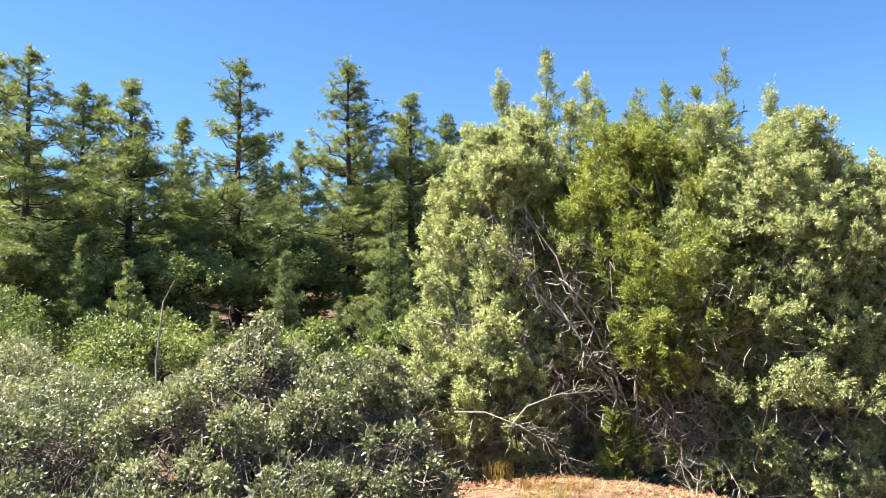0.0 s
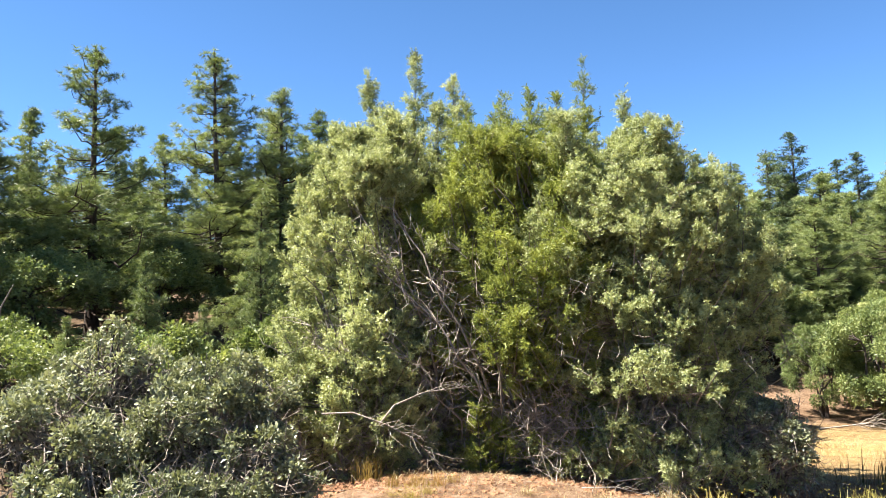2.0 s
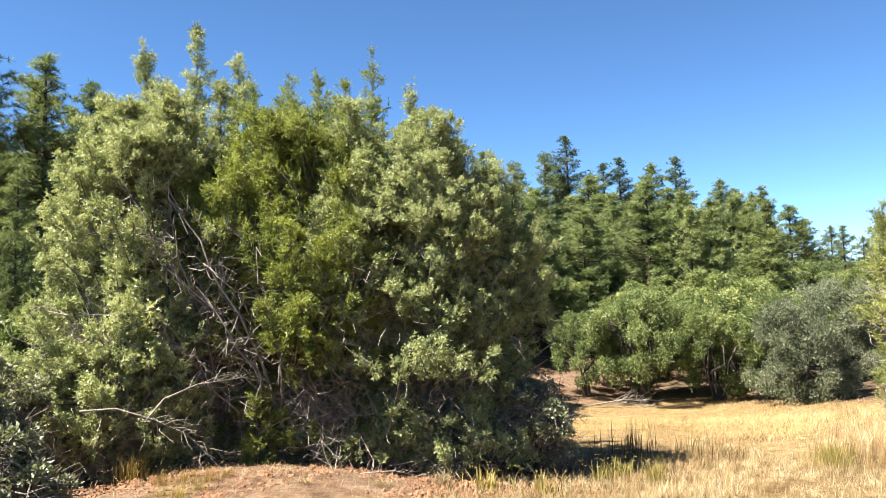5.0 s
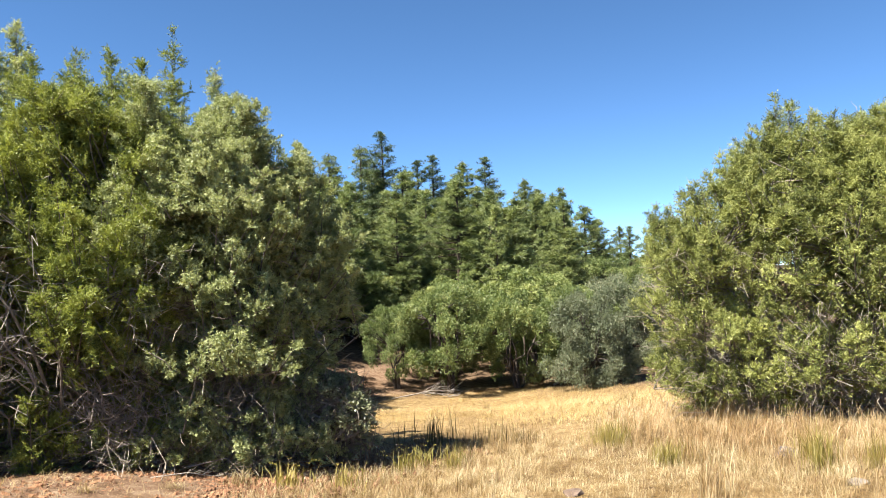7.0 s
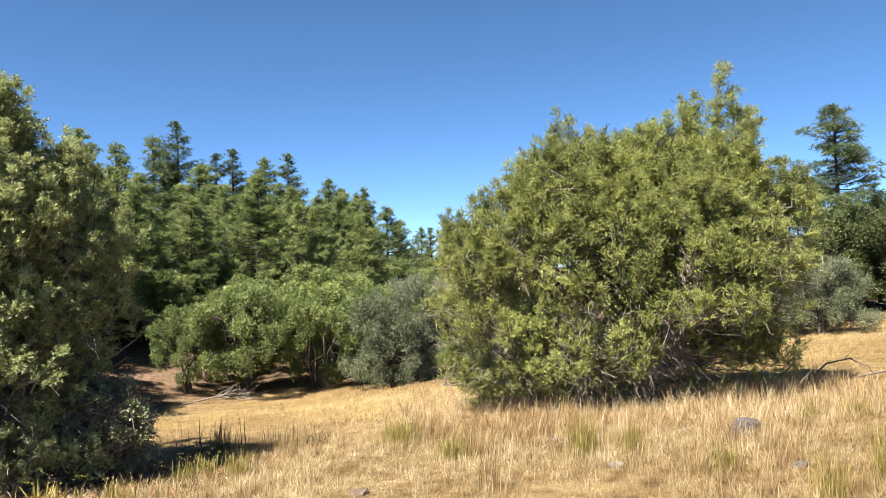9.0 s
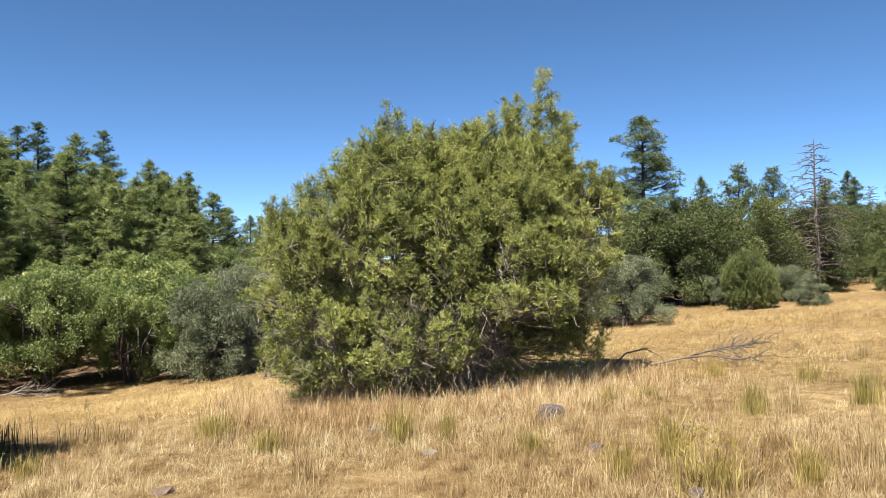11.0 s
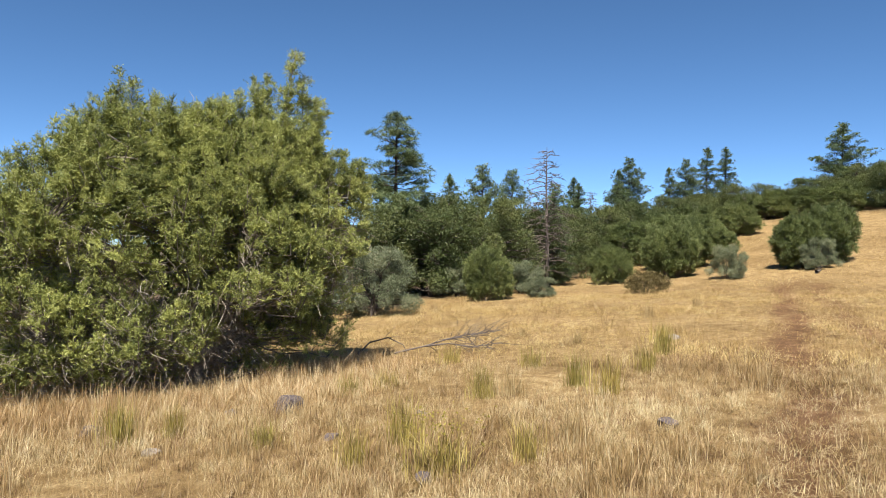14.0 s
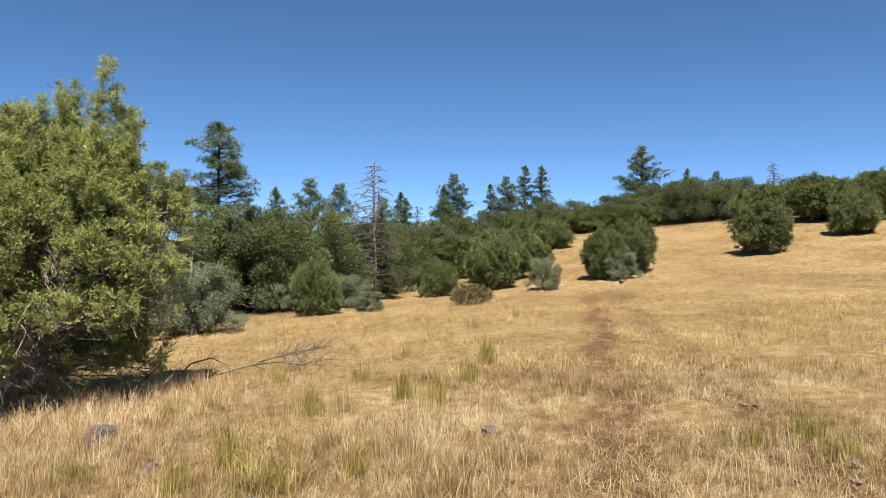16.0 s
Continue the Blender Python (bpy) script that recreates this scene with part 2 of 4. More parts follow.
def tube(pts, radii, sides=5):
    pts, radii = np.asarray(pts, float), np.asarray(radii, float)
    d = unit(np.gradient(pts, axis=0))
    ref = np.array([0.31, 0.17, 0.93]) if abs(d[0, 2]) < 0.8 else np.array([0.94, 0.2, 0.1])
    u = unit(np.cross(d, ref))
    w = np.cross(d, u)
    a = np.arange(sides) * 2 * np.pi / sides
    ring = np.cos(a)[None, :, None] * u[:, None] + np.sin(a)[None, :, None] * w[:, None]
    V = (pts[:, None] + ring * radii[:, None, None]).reshape(-1, 3)
    i, j = np.meshgrid(np.arange(len(pts) - 1), np.arange(sides), indexing="ij")
    p, q = (i * sides + j).ravel(), (i * sides + (j + 1) % sides).ravel()
    F = np.concatenate([np.stack([p, q, q + sides], 1), np.stack([p, q + sides, p + sides], 1)])
    return V, F


def bent(rng, p, q, n=5, wander=0.12, sag=0.0):
    """Points of a crooked line from p to q."""
    p, q = np.asarray(p, float), np.asarray(q, float)
    t = np.linspace(0, 1, n)[:, None]
    L = np.linalg.norm(q - p)
    off = rng.normal(size=(n, 3)) * wander * L * np.sin(np.pi * t) * 0.6
    off[:, 2:] += sag * L * np.sin(np.pi * t)
    return p + (q - p) * t + off


# leaf and needle templates; z is the way that the twig grows
def needle_tuft(rng, n=13, length=0.22, width=0.022):
    V, F = [], []
    for i in range(n):
        d = unit(np.array([*rng.normal(size=2), rng.uniform(0.1, 1.5)]))
        s = unit(np.cross(d, rng.normal(size=3))) * width * 0.5
        b = d * length * 0.06
        V += [b - s, b + s, d * length * rng.uniform(0.75, 1.1)]
        F.append([3 * i, 3 * i + 1, 3 * i + 2])
    return np.array(V), np.array(F)


def scale_spray(rng, n=14, length=0.13, leaf=0.05, width=0.02, up=(0.5, 1.3)):
    """A twig of small leaves set all round it."""
    V, F = [], []
    for i in range(n):
        t = (i + 0.5) / n
        a = i * 2.4 + rng.uniform(-0.4, 0.4)
        out = np.array([math.cos(a), math.sin(a), rng.uniform(*up)])
        d = unit(out)
        s = unit(np.cross(d, rng.normal(size=3))) * width * 0.5
        b = np.array([0, 0, length * t]) + d * leaf * 0.1
        L = leaf * rng.uniform(0.7, 1.2) * (1.1 - 0.45 * t)
        V += [b - s * 0.5, b + s, b + d * L]
        F.append([3 * i, 3 * i + 1, 3 * i + 2])
    return np.array(V), np.array(F)


def leaf_cluster(rng, n=7, reach=0.09, leaf=0.05, width=0.028):
    """A few broad folded leaves round a twig's end."""
    V, F = [], []
    for i in range(n):
        d = unit(np.array([*rng.normal(size=2), rng.uniform(-0.2, 1.2)]))
        b = d * reach * rng.uniform(0.2, 1.0)
        g = unit(d + rng.normal(size=3) * 0.5)
        s = unit(np.cross(g, rng.normal(size=3)))
        nrm = np.cross(g, s)
        L, w = leaf * rng.uniform(0.6, 1.25), width * 0.5 * rng.uniform(0.8, 1.2)
        k = len(V)
        V += [b, b + g * L * 0.5 + s * w + nrm * w * 0.4, b + g * L, b + g * L * 0.5 - s * w + nrm * w * 0.4]
        F += [[k, k + 1, k + 2], [k, k + 2, k + 3]]
    return np.array(V), np.array(F)


def mixed(templates, pos, dirs, scale, rng):
    """Strew several templates in turn, so that no two neighbours are alike."""
    rot = turned(dirs, rng)
    pick = rng.integers(0, len(templates), len(pos))
    return join([strew(t, pos[pick == i], rot[pick == i], scale[pick == i]) for i, t in enumerate(templates) if (pick == i).any()])


# ---- the ground ----


def smooth(t):
    t = np.clip(t, 0, 1)
    return t * t * (3 - 2 * t)


def ground_z(x, y):
    """Height of the ground: a slope that falls to the draw, the wooded bank and the grassy hill."""
    h = -2.0 * np.tanh(y / 40) - 1.6 * np.exp(-((x - 18) ** 2 + (y - 19) ** 2) / 110)
    h = h + 6.0 * smooth((0.64 * x - 0.77 * y - 24) / 56) + 4.5 * smooth((-0.45 * x + 0.89 * y - 10) / 30) + 16 * smooth((-0.45 * x + 0.89 * y - 45) / 120)
    h = h + 0.40 * np.exp(-((x - 1.1) ** 2 / 5 + (y - 7.4) ** 2 / 6))
    return h


def meadow(x, y):
    """1 in the open grass, 0 in the woods."""
    az, r = np.degrees(np.arctan2(x, y)), np.hypot(x, y)
    edge = np.interp(az, [-180, 10, 26, 32.5, 35.7, 38, 42, 46, 51, 56, 60, 75, 84, 92, 97, 105, 150, 180], [7, 7, 11, 20.5, 26.5, 27.5, 28.5, 28.5, 26.5, 24, 24, 24.5, 27, 32, 42, 66, 66, 40])
    return smooth((edge - r) / (0.06 * edge) + 0.5)


def bare(x, y):
    """1 on the bare red earth before the first juniper and on the far bank."""
    b = np.exp(-(((x - 1.6) / 2.6) ** 4 + ((y - 6.9) / 1.1) ** 4))
    b = b + 0.85 * np.exp(-(((x - 4.8) / 1.9) ** 4 + ((y - 7.3) / 0.85) ** 4))
    b = b + 0.95 * np.exp(-(((x - 16.0) / 3.2) ** 2 + ((y - 24.5) / 2.6) ** 2))
    return np.clip(b, 0, 1)


def track(x, y):
    """1 in the two worn wheel tracks."""
    wob = 0.12 * np.sin(x * 0.9) + 0.07 * np.sin(x * 2.3 + 1)
    a = np.abs(y + 2.42 + 0.377 * (x - 5.24) + wob) / 0.45
    b = np.abs(y + 3.95 + 0.36 * (x - 5.61) - wob) / 0.30
    far = smooth((34 - x) / 8)
    return np.clip(np.exp(-a ** 3) + 0.9 * np.exp(-b ** 3), 0, 1) * far


def build_ground():
    nr, na = 130, 330
    r = np.concatenate([[0.0], 0.4 * (4000 / 0.4) ** (np.linspace(0, 1, nr - 1))])
    a = np.linspace(0, 2 * np.pi, na, endpoint=False)
    R, A = np.meshgrid(r, a, indexing="ij")
    X, Y = R * np.sin(A), R * np.cos(A)
    Z = ground_z(X, Y)
    for k, amp in ((0.8, 0.035), (2.3, 0.018), (6.0, 0.008)):
        Z += amp * (np.sin(k * X + 1.7 * k * np.sin(0.4 * Y)) * np.cos(k * 1.1 * Y + k)) * np.minimum(1, R / 3)
    Z -= 0.05 * track(X, Y)
    V = np.stack([X, Y, Z], 2).reshape(-1, 3)
    i, j = np.meshgrid(np.arange(nr - 1), np.arange(na), indexing="ij")
    p, q = (i * na + j).ravel(), (i * na + (j + 1) % na).ravel()
    F = np.concatenate([np.stack([p, q + na, q], 1), np.stack([p, p + na, q + na], 1)])
    me = mesh_of("ground", V, F, ground_material(), True)
    col = me.color_attributes.new("cover", "FLOAT_COLOR", "POINT")
    data = np.ones((len(V), 4), np.float32)
    data[:, 0], data[:, 1], data[:, 2] = bare(X, Y).ravel(), track(X, Y).ravel(), 1 - meadow(X, Y).ravel()
    col.data.foreach_set("color", data.ravel())
    tagged(new("ground", me), "dry sloping meadow soil with red earth and straw litter", "ground", kind="structure")


build_ground()


def at_ground(x, y, turn=0.0, size=1.0, sink=0.03):
    return pose(x, y, float(ground_z(x, y)) - sink, 0, 0, turn) @ Matrix.Diagonal((size, size, size, 1))


# ---- trees ----


def pine(seed, h, spread, low=0.18, gaps=0.2, fullness=1.0, tuft=(16, 0.165, 0.0135), coarse=False, taper=0.68, puff=1.0, needles=M_PINE, label="tall ponderosa pine with dark bark and bright tufted needles"):
    """A straight trunk with uneven whorls of limbs that carry rounded clumps of needle tufts towards their ends."""
    rng = np.random.default_rng(seed)
    tree = thing("pine_tree", label, "tree", "pines of the wood")
    n = 9
    tz = np.linspace(0, h, n)
    path = np.stack([np.cumsum(rng.normal(0, 0.012 * h / n, n)), np.cumsum(rng.normal(0, 0.012 * h / n, n)), tz], 1)
    path[0, :2] = 0
    rad = h * 0.0135 * (1 - 0.93 * (tz / h) ** 0.9) + 0.008
    rad[0] *= 1.3
    limbs, pos, dirs = [tube(path, rad, 8)], [], []
    lump, z = rng.uniform(0.75, 1.25, 8), low * h * 0.5
    while z < h * 0.985:
        u = (z - low * h) / (h - low * h)
        reach = spread * (0.04 + 0.96 * (1 - max(u, 0)) ** taper) * (0.6 + 0.35 * min(1, max(u, 0) * 5))
        reach *= rng.uniform(0.72, 1.15)
        for k in range(rng.integers(3, 6)):
            if rng.random() < gaps * (1 - u):
                continue
            az = rng.uniform(0, 2 * np.pi)
            L = reach * rng.uniform(0.6, 1.15) * lump[int(az / 0.786) % 8]
            rise = rng.uniform(-0.25, 0.15) + 0.9 * max(u, 0) ** 1.3
            out = np.array([math.cos(az), math.sin(az), 0.0])
            start = np.array([np.interp(z, tz, path[:, 0]), np.interp(z, tz, path[:, 1]), z + rng.uniform(-0.15, 0.15)])
            end = start + out * L + np.array([0, 0, rise * L])
            line = bent(rng, start, end, 5, 0.10, -0.10)
            limbs.append(tube(line[::2], np.linspace(0.012 + 0.014 * L, 0.006, 3), 3) if coarse else tube(line, np.linspace(0.012 + 0.014 * L, 0.006, 5), 4))
            if u < 0 and rng.random() < 0.8:            # bare lower limbs
                continue
            across = np.array([-out[1], out[0], 0.0])
            for s in range(2 + int(L * 2.6)):
                t = 1.0 if s == 0 else 1 - 0.8 * rng.random() ** 1.1
                c = start + (end - start) * t + across * rng.normal(0, 0.20) * L * (1.25 - t) + np.array([0, 0, rng.uniform(0.0, 0.14) * L])
                rc = puff * (0.11 + 0.11 * min(L, 2.0)) * rng.uniform(0.65, 1.35)
                if not coarse:
                    p = start + (end - start) * max(t - 0.2, 0.1)
                    limbs.append(tube(np.stack([p, c]), np.array([0.010, 0.004]), 3))
                num = max(3, int(fullness * 200 * rc * rc * rng.uniform(0.7, 1.2)))
                d = unit(rng.normal(size=(num, 3)) + np.array([0, 0, 0.25]))
                pos.append(c + d * (rc * rng.random((num, 1)) ** 0.5) * np.array([1.0, 1.0, 0.62]))
                dirs.append(d * np.array([1, 1, 0.7]) + np.array([0, 0, 0.55]) + out * 0.3 + rng.normal(0, 0.25, (num, 3)))
        z += h * 0.022 * rng.uniform(0.6, 1.4) + 0.05
    m = np.arange(14)[:, None]
    pos.append(path[-1] - np.array([0, 0, 0.06]) * m + rng.normal(0, 0.05, (14, 3)))
    dirs.append(rng.normal(0, 0.45, (14, 3)) + np.array([0, 0, 1.0]))
    pos, dirs = np.concatenate(pos), np.concatenate(dirs)
    stem = part("trunk", limbs[0], M_BARK, tree, smooth=True)
    part("branchwork", join(limbs[1:]), M_BARK, stem, smooth=True)["kind"] = "stuff"
    kinds = [needle_tuft(rng, *tuft) for _ in range(5)]
    part("crown", mixed(kinds, pos, dirs, rng.uniform(0.75, 1.3, len(pos)), rng), needles, tree)
    return tree


def lobes_of(rng, forms, count):
    """Starts and ways of plumes spread over the upper and outer skin of some ellipsoids (x, y, z, rx, ry, rz)."""
    forms = np.array(forms, float)
    area = forms[:, 3] * forms[:, 5] + forms[:, 3] * forms[:, 4]
    pick = rng.choice(len(forms), count, p=area / area.sum())
    d = unit(rng.normal(size=(count, 3)))
    d[:, 2] = np.where(d[:, 2] < -0.45, -d[:, 2], d[:, 2])
    f = forms[pick]
    p = f[:, :3] + d * f[:, 3:] * rng.uniform(0.62, 0.95, (count, 1))
    inside = np.zeros(count, bool)
    for i, g in enumerate(forms):
        inside |= (pick != i) & ((((p - g[:3]) / g[3:]) ** 2).sum(1) < 0.35)
    return p[~inside], d[~inside]


def plume_tree(name, label, category, seed, forms, spires, plumes, sprays, mat, bark, templates, stems=7, rise=2.2, long=0.7, fat=0.15, holes=(), dead=150, low=0.12, group="", size=(0.75, 1.3), base_spread=0.25, foot=(0, 0), pockets=0, shoots=0):
    """A dense many-stemmed evergreen whose crown is made of upright plumes of small twigs."""
    rng = np.random.default_rng(seed)
    tree = thing(name, label, category, group)
    base, out = lobes_of(rng, forms, plumes)
    keep = base[:, 2] > low
    holes = list(holes) + [(*base[rng.integers(len(base))], rng.uniform(0.22, 0.38)) for _ in range(pockets)]
    for hx, hy, hz, hr in holes:                        # places where the crown lets one look in
        keep &= ((base - np.array([hx, hy, hz])) ** 2).sum(1) > hr * hr
    base, out = base[keep], out[keep]
    way = unit(out * np.array([1, 1, 0.7]) + np.array([0, 0, 1.0]) * rise * rng.uniform(0.25, 1.1, (len(out), 1)) + rng.normal(0, 0.35, out.shape))
    L = long * rng.uniform(0.45, 1.3, len(base))
    rad = fat * rng.uniform(0.6, 1.3, len(base))
    shoot = rng.random(len(base)) < 0.22                # longer and thinner shoots
    L, rad = np.where(shoot, L * 1.5, L), np.where(shoot, rad * 0.5, rad)
    base = base - way * L[:, None] * 0.6
    base[:, 2] = np.maximum(base[:, 2], low)
    first_spire = len(base)
    top = np.flatnonzero((out[:, 2] > 0.35) & (base[:, 2] > base[:, 2].max() * 0.5))
    spires = list(spires) + [(*(base[i, :2] + way[i, :2] * L[i] * 0.7), base[i, 2] + L[i] + 0.12, rng.uniform(0.3, 0.55)) for i in rng.choice(top, min(shoots, len(top)), replace=False)]
    for sx, sy, sz, sl in spires:                       # upright leaders that stand above the crown, with short side twigs
        lean = np.array([rng.normal(0, 0.06), rng.normal(0, 0.06), 1.0])
        root = np.array([sx, sy, sz - sl])
        base, way = np.vstack([base, root]), np.vstack([way, unit(lean)])
        L, rad = np.append(L, sl * 1.05), np.append(rad, 0.030)
        for k in range(int(14 + 22 * sl)):
            t = rng.uniform(-0.55, 0.92)
            a = k * 2.4 + rng.uniform(-0.5, 0.5)
            base = np.vstack([base, root + lean * sl * t])
            way = np.vstack([way, unit(np.array([math.cos(a), math.sin(a), rng.uniform(0.1, 1.3)]))])
            L = np.append(L, (0.38 - 0.31 * max(t, 0)) * rng.uniform(0.25, 1.2))
            rad = np.append(rad, 0.030 * rng.uniform(0.8, 1.3))
    limbs, twigs = [], []
    # stems rise from the foot and fork towards the plumes
    stem_top = []
    for s in range(stems):
        f = forms[s % len(forms)]
        tgt = np.array([f[0] + rng.uniform(-0.4, 0.4) * f[3], f[1] + rng.uniform(-0.3, 0.4) * f[4], f[2] + f[5] * rng.uniform(0.0, 0.4)])
        p0 = np.array([foot[0] + rng.normal(0, base_spread), foot[1] + rng.normal(0, base_spread), -0.1])
        line = bent(rng, p0, tgt, 7, 0.10)
        limbs.append(tube(line, np.linspace(rng.uniform(0.035, 0.06), 0.016, 7), 6))
        stem_top.append(line)
    nodes = np.concatenate([s[2:] for s in stem_top])
    for n, (b, w, l) in enumerate(zip(base, way, L)):
        if n >= first_spire and l < 0.45:
            limbs.append(tube(np.stack([b, b + w * l * 0.8]), np.array([0.006, 0.002]), 3))
            continue
        q = nodes[np.argmin(((nodes - b) ** 2).sum(1) + 0.6 * np.maximum(0, nodes[:, 2] - b[2] + 0.1) ** 2 * 4)]
        limbs.append(tube(bent(rng, q, b, 4, 0.10), np.array([0.012, 0.010, 0.008, 0.007]), 4))
        limbs.append(tube(np.stack([b, b + w * l * 0.9]), np.array([0.011, 0.003]), 3))
    skin, _ = lobes_of(rng, forms, dead)
    skin = skin[skin[:, 2] < skin[:, 2].max() * 0.75]
    for i in range(dead):                               # bare grey twigs inside and between, more of them low down
        q = nodes[np.argsort(nodes[:, 2])[rng.integers(len(nodes) // 2)]] if i % 2 else nodes[rng.integers(len(nodes))]
        e = q + unit(rng.normal(size=3) + np.array([0, 0, 0.1])) * rng.uniform(0.3, 0.9)
        if i % 3 == 0:                                  # out to the skin of the crown
            e = skin[rng.integers(len(skin))] * np.array([1.0, 1.0, 0.9])
            q = nodes[np.argsort(((nodes - e) ** 2).sum(1))[rng.integers(6)]]
            q = e + (q - e) * min(1.0, 1.1 / max(np.linalg.norm(q - e), 0.1))
        d = unit(e - q)
        if e[2] > 0.05:
            m = bent(rng, q, e, 5, 0.20)
            twigs.append(tube(m, np.array([0.006, 0.005, 0.004, 0.003, 0.0015]), 3))
            for k in range(5):
                g = m[1 + k % 4]
                twigs.append(tube(bent(rng, g, g + unit(d + rng.normal(0, 0.7, 3)) * rng.uniform(0.1, 0.4), 3, 0.2), np.array([0.0042, 0.003, 0.0015]), 3))
    # twigs with leaves round each plume
    share = L * rad
    share[first_spire:] *= 2.6
    num = np.maximum(6, (share / share.sum() * sprays)).astype(int)
    idx = np.repeat(np.arange(len(base)), num)
    node = rng.integers(0, 11, len(idx))                # side twigs, each with a bunch of sprays
    t = np.clip(rng.uniform(0.0, 1.0, (len(base), 11))[idx, node] + rng.normal(0, 0.04, len(idx)), 0, 1.05)
    side = rng.normal(size=(len(base), 11, 3))[idx, node] + rng.normal(0, 0.5, (len(idx), 3)) + (idx >= first_spire)[:, None] * rng.normal(0, 1.5, (len(idx), 3))
    side = unit(side - (side * way[idx]).sum(1, keepdims=True) * way[idx])
    width = rad[idx] * (0.35 + 1.1 * np.sin(np.pi * np.clip(t * 0.85 + 0.12, 0, 1))) * (1.05 - 0.93 * t ** 1.5)
    spire = idx >= first_spire
    pos = base[idx] + way[idx] * (L[idx] * t)[:, None] + side * (width * rng.uniform(0.2, 1.0, len(idx)) ** 0.6)[:, None]
    dirs = side * 0.8 + way[idx] * 0.7 + rng.normal(0, 0.4, side.shape) + np.array([0, 0, 0.15])
    ok = pos[:, 2] > 0.04
    pos, dirs = pos[ok], dirs[ok]
    for stem in limbs[:stems]:
        part("stem", stem, bark, tree, smooth=True)
    part("branchwork", join(limbs[stems:]), bark, tree, smooth=True)["kind"] = "stuff"
    if twigs:
        part("deadwood", join(twigs), M_DEAD, tree, "bare grey twigs inside the crown")["kind"] = "stuff"
    fine = np.where(spire[ok], 0.8, 1.0)
    fm = np.array(forms, float)                         # coarser twigs fill the heart of the crown
    bulk = fm[:, 3:].prod(1)
    pick = rng.choice(len(fm), sprays // 8, p=bulk / bulk.sum())
    inner = fm[pick, :3] + unit(rng.normal(size=(len(pick), 3))) * fm[pick, 3:] * (rng.random((len(pick), 1)) ** 0.4) * 0.57
    free = inner[:, 2] > 0.15
    for hx, hy, hz, hr in holes:
        free &= ((inner - np.array([hx, hy, hz])) ** 2).sum(1) > hr * hr
    inner = inner[free]
    crown = mixed(templates, pos, dirs, rng.uniform(*size, len(pos)) * fine, rng)
    heart = mixed(HEART, inner, rng.normal(size=inner.shape) + np.array([0, 0, 0.5]), rng.uniform(0.7, 1.2, len(inner)), rng)
    part("crown", join([crown, heart]), mat, tree)
    return tree


def broadleaf(name, label, seed, h, spread, clumps, clusters, mat, bark, leaf=0.12, trunks=3, low=0.35, group="", clump_size=0.34, twigs=0, category="tree"):
    """A forking trunk with clumps of leaves of uneven outline."""
    rng = np.random.default_rng(seed)
    tree = thing(name, label, category, group)
    limbs, centres, radii = [], [], []
    mids = []
    for k in range(trunks):
        az = rng.uniform(0, 2 * np.pi)
        lean = rng.uniform(0.1, 0.45) * spread
        p0 = np.array([rng.normal(0, 0.04 * spread), rng.normal(0, 0.04 * spread), -0.1])
        p1 = np.array([math.cos(az) * lean, math.sin(az) * lean, h * rng.uniform(0.5, 0.72)])
        line = bent(rng, p0, p1, 6, 0.10)
        limbs.append(tube(line, np.linspace(h * 0.017, h * 0.007, 6), 6))
        mids += list(line[1:])
    mids = np.array(mids)
    for c in range(clumps):
        d = unit(rng.normal(size=3))
        d[2] = abs(d[2]) if rng.random() < 0.45 else d[2]
        rr = rng.uniform(0.35, 1.0) ** 0.5
        mid = h * (low + 1) * 0.5
        p = np.array([d[0] * spread * rr, d[1] * spread * rr, mid + d[2] * (h - mid) * rr * 0.88])
        if low < 0:                                     # bushes leafed down to the ground
            z = rng.uniform(0.08, 0.92)
            p = np.array([p[0], p[1], 0.0]) * math.sqrt(max(0.1, 1 - ((z - 0.35) / 0.65) ** 2)) + np.array([0, 0, z * h])
        centres.append(p)
        radii.append(spread * clump_size * rng.uniform(0.6, 1.25))
        q = mids[np.argmin(((mids - p) ** 2).sum(1) + 3 * np.maximum(0, mids[:, 2] - p[2]))]
        limbs.append(tube(bent(rng, q, p, 4, 0.13), np.array([0.0065, 0.005, 0.0038, 0.002]) * h, 4))
    sticks = []
    for i in range(twigs):
        q = centres[rng.integers(len(centres))] * np.array([0.8, 0.8, 0.85])
        d = unit(rng.normal(size=3) + np.array([0, 0, 0.35]))
        sticks.append(tube(bent(rng, q, q + d * rng.uniform(0.15, 0.42), 4, 0.3), np.array([0.006, 0.005, 0.0035, 0.0015]), 3))
    centres, radii = np.array(centres), np.array(radii)
    share = radii ** 2
    idx = np.repeat(np.arange(len(centres)), np.maximum(4, share / share.sum() * clusters).astype(int))
    d = unit(rng.normal(size=(len(idx), 3)))
    pos = centres[idx] + d * (radii[idx] * rng.uniform(0.15, 1.0, len(idx)) ** 0.5)[:, None] * np.array([1.0, 1.0, 0.8])
    ok = pos[:, 2] > 0.05
    pos, d = pos[ok], d[ok]
    for stem in limbs[:trunks]:
        part("trunk", stem, bark, tree, smooth=True)
    part("branchwork", join(limbs[trunks:]), bark, tree, smooth=True)["kind"] = "stuff"
    if sticks:
        part("brushwood", join(sticks), M_GREYBARK, tree, "bare grey twigs between the leaves")["kind"] = "stuff"
    kinds = [leaf_cluster(rng, 7, leaf * 1.6, leaf, leaf * 0.6) for _ in range(4)]
    part("crown", mixed(kinds, pos, d + np.array([0, 0, 0.4]), rng.uniform(0.7, 1.35, len(pos)), rng), mat, tree)
    return tree


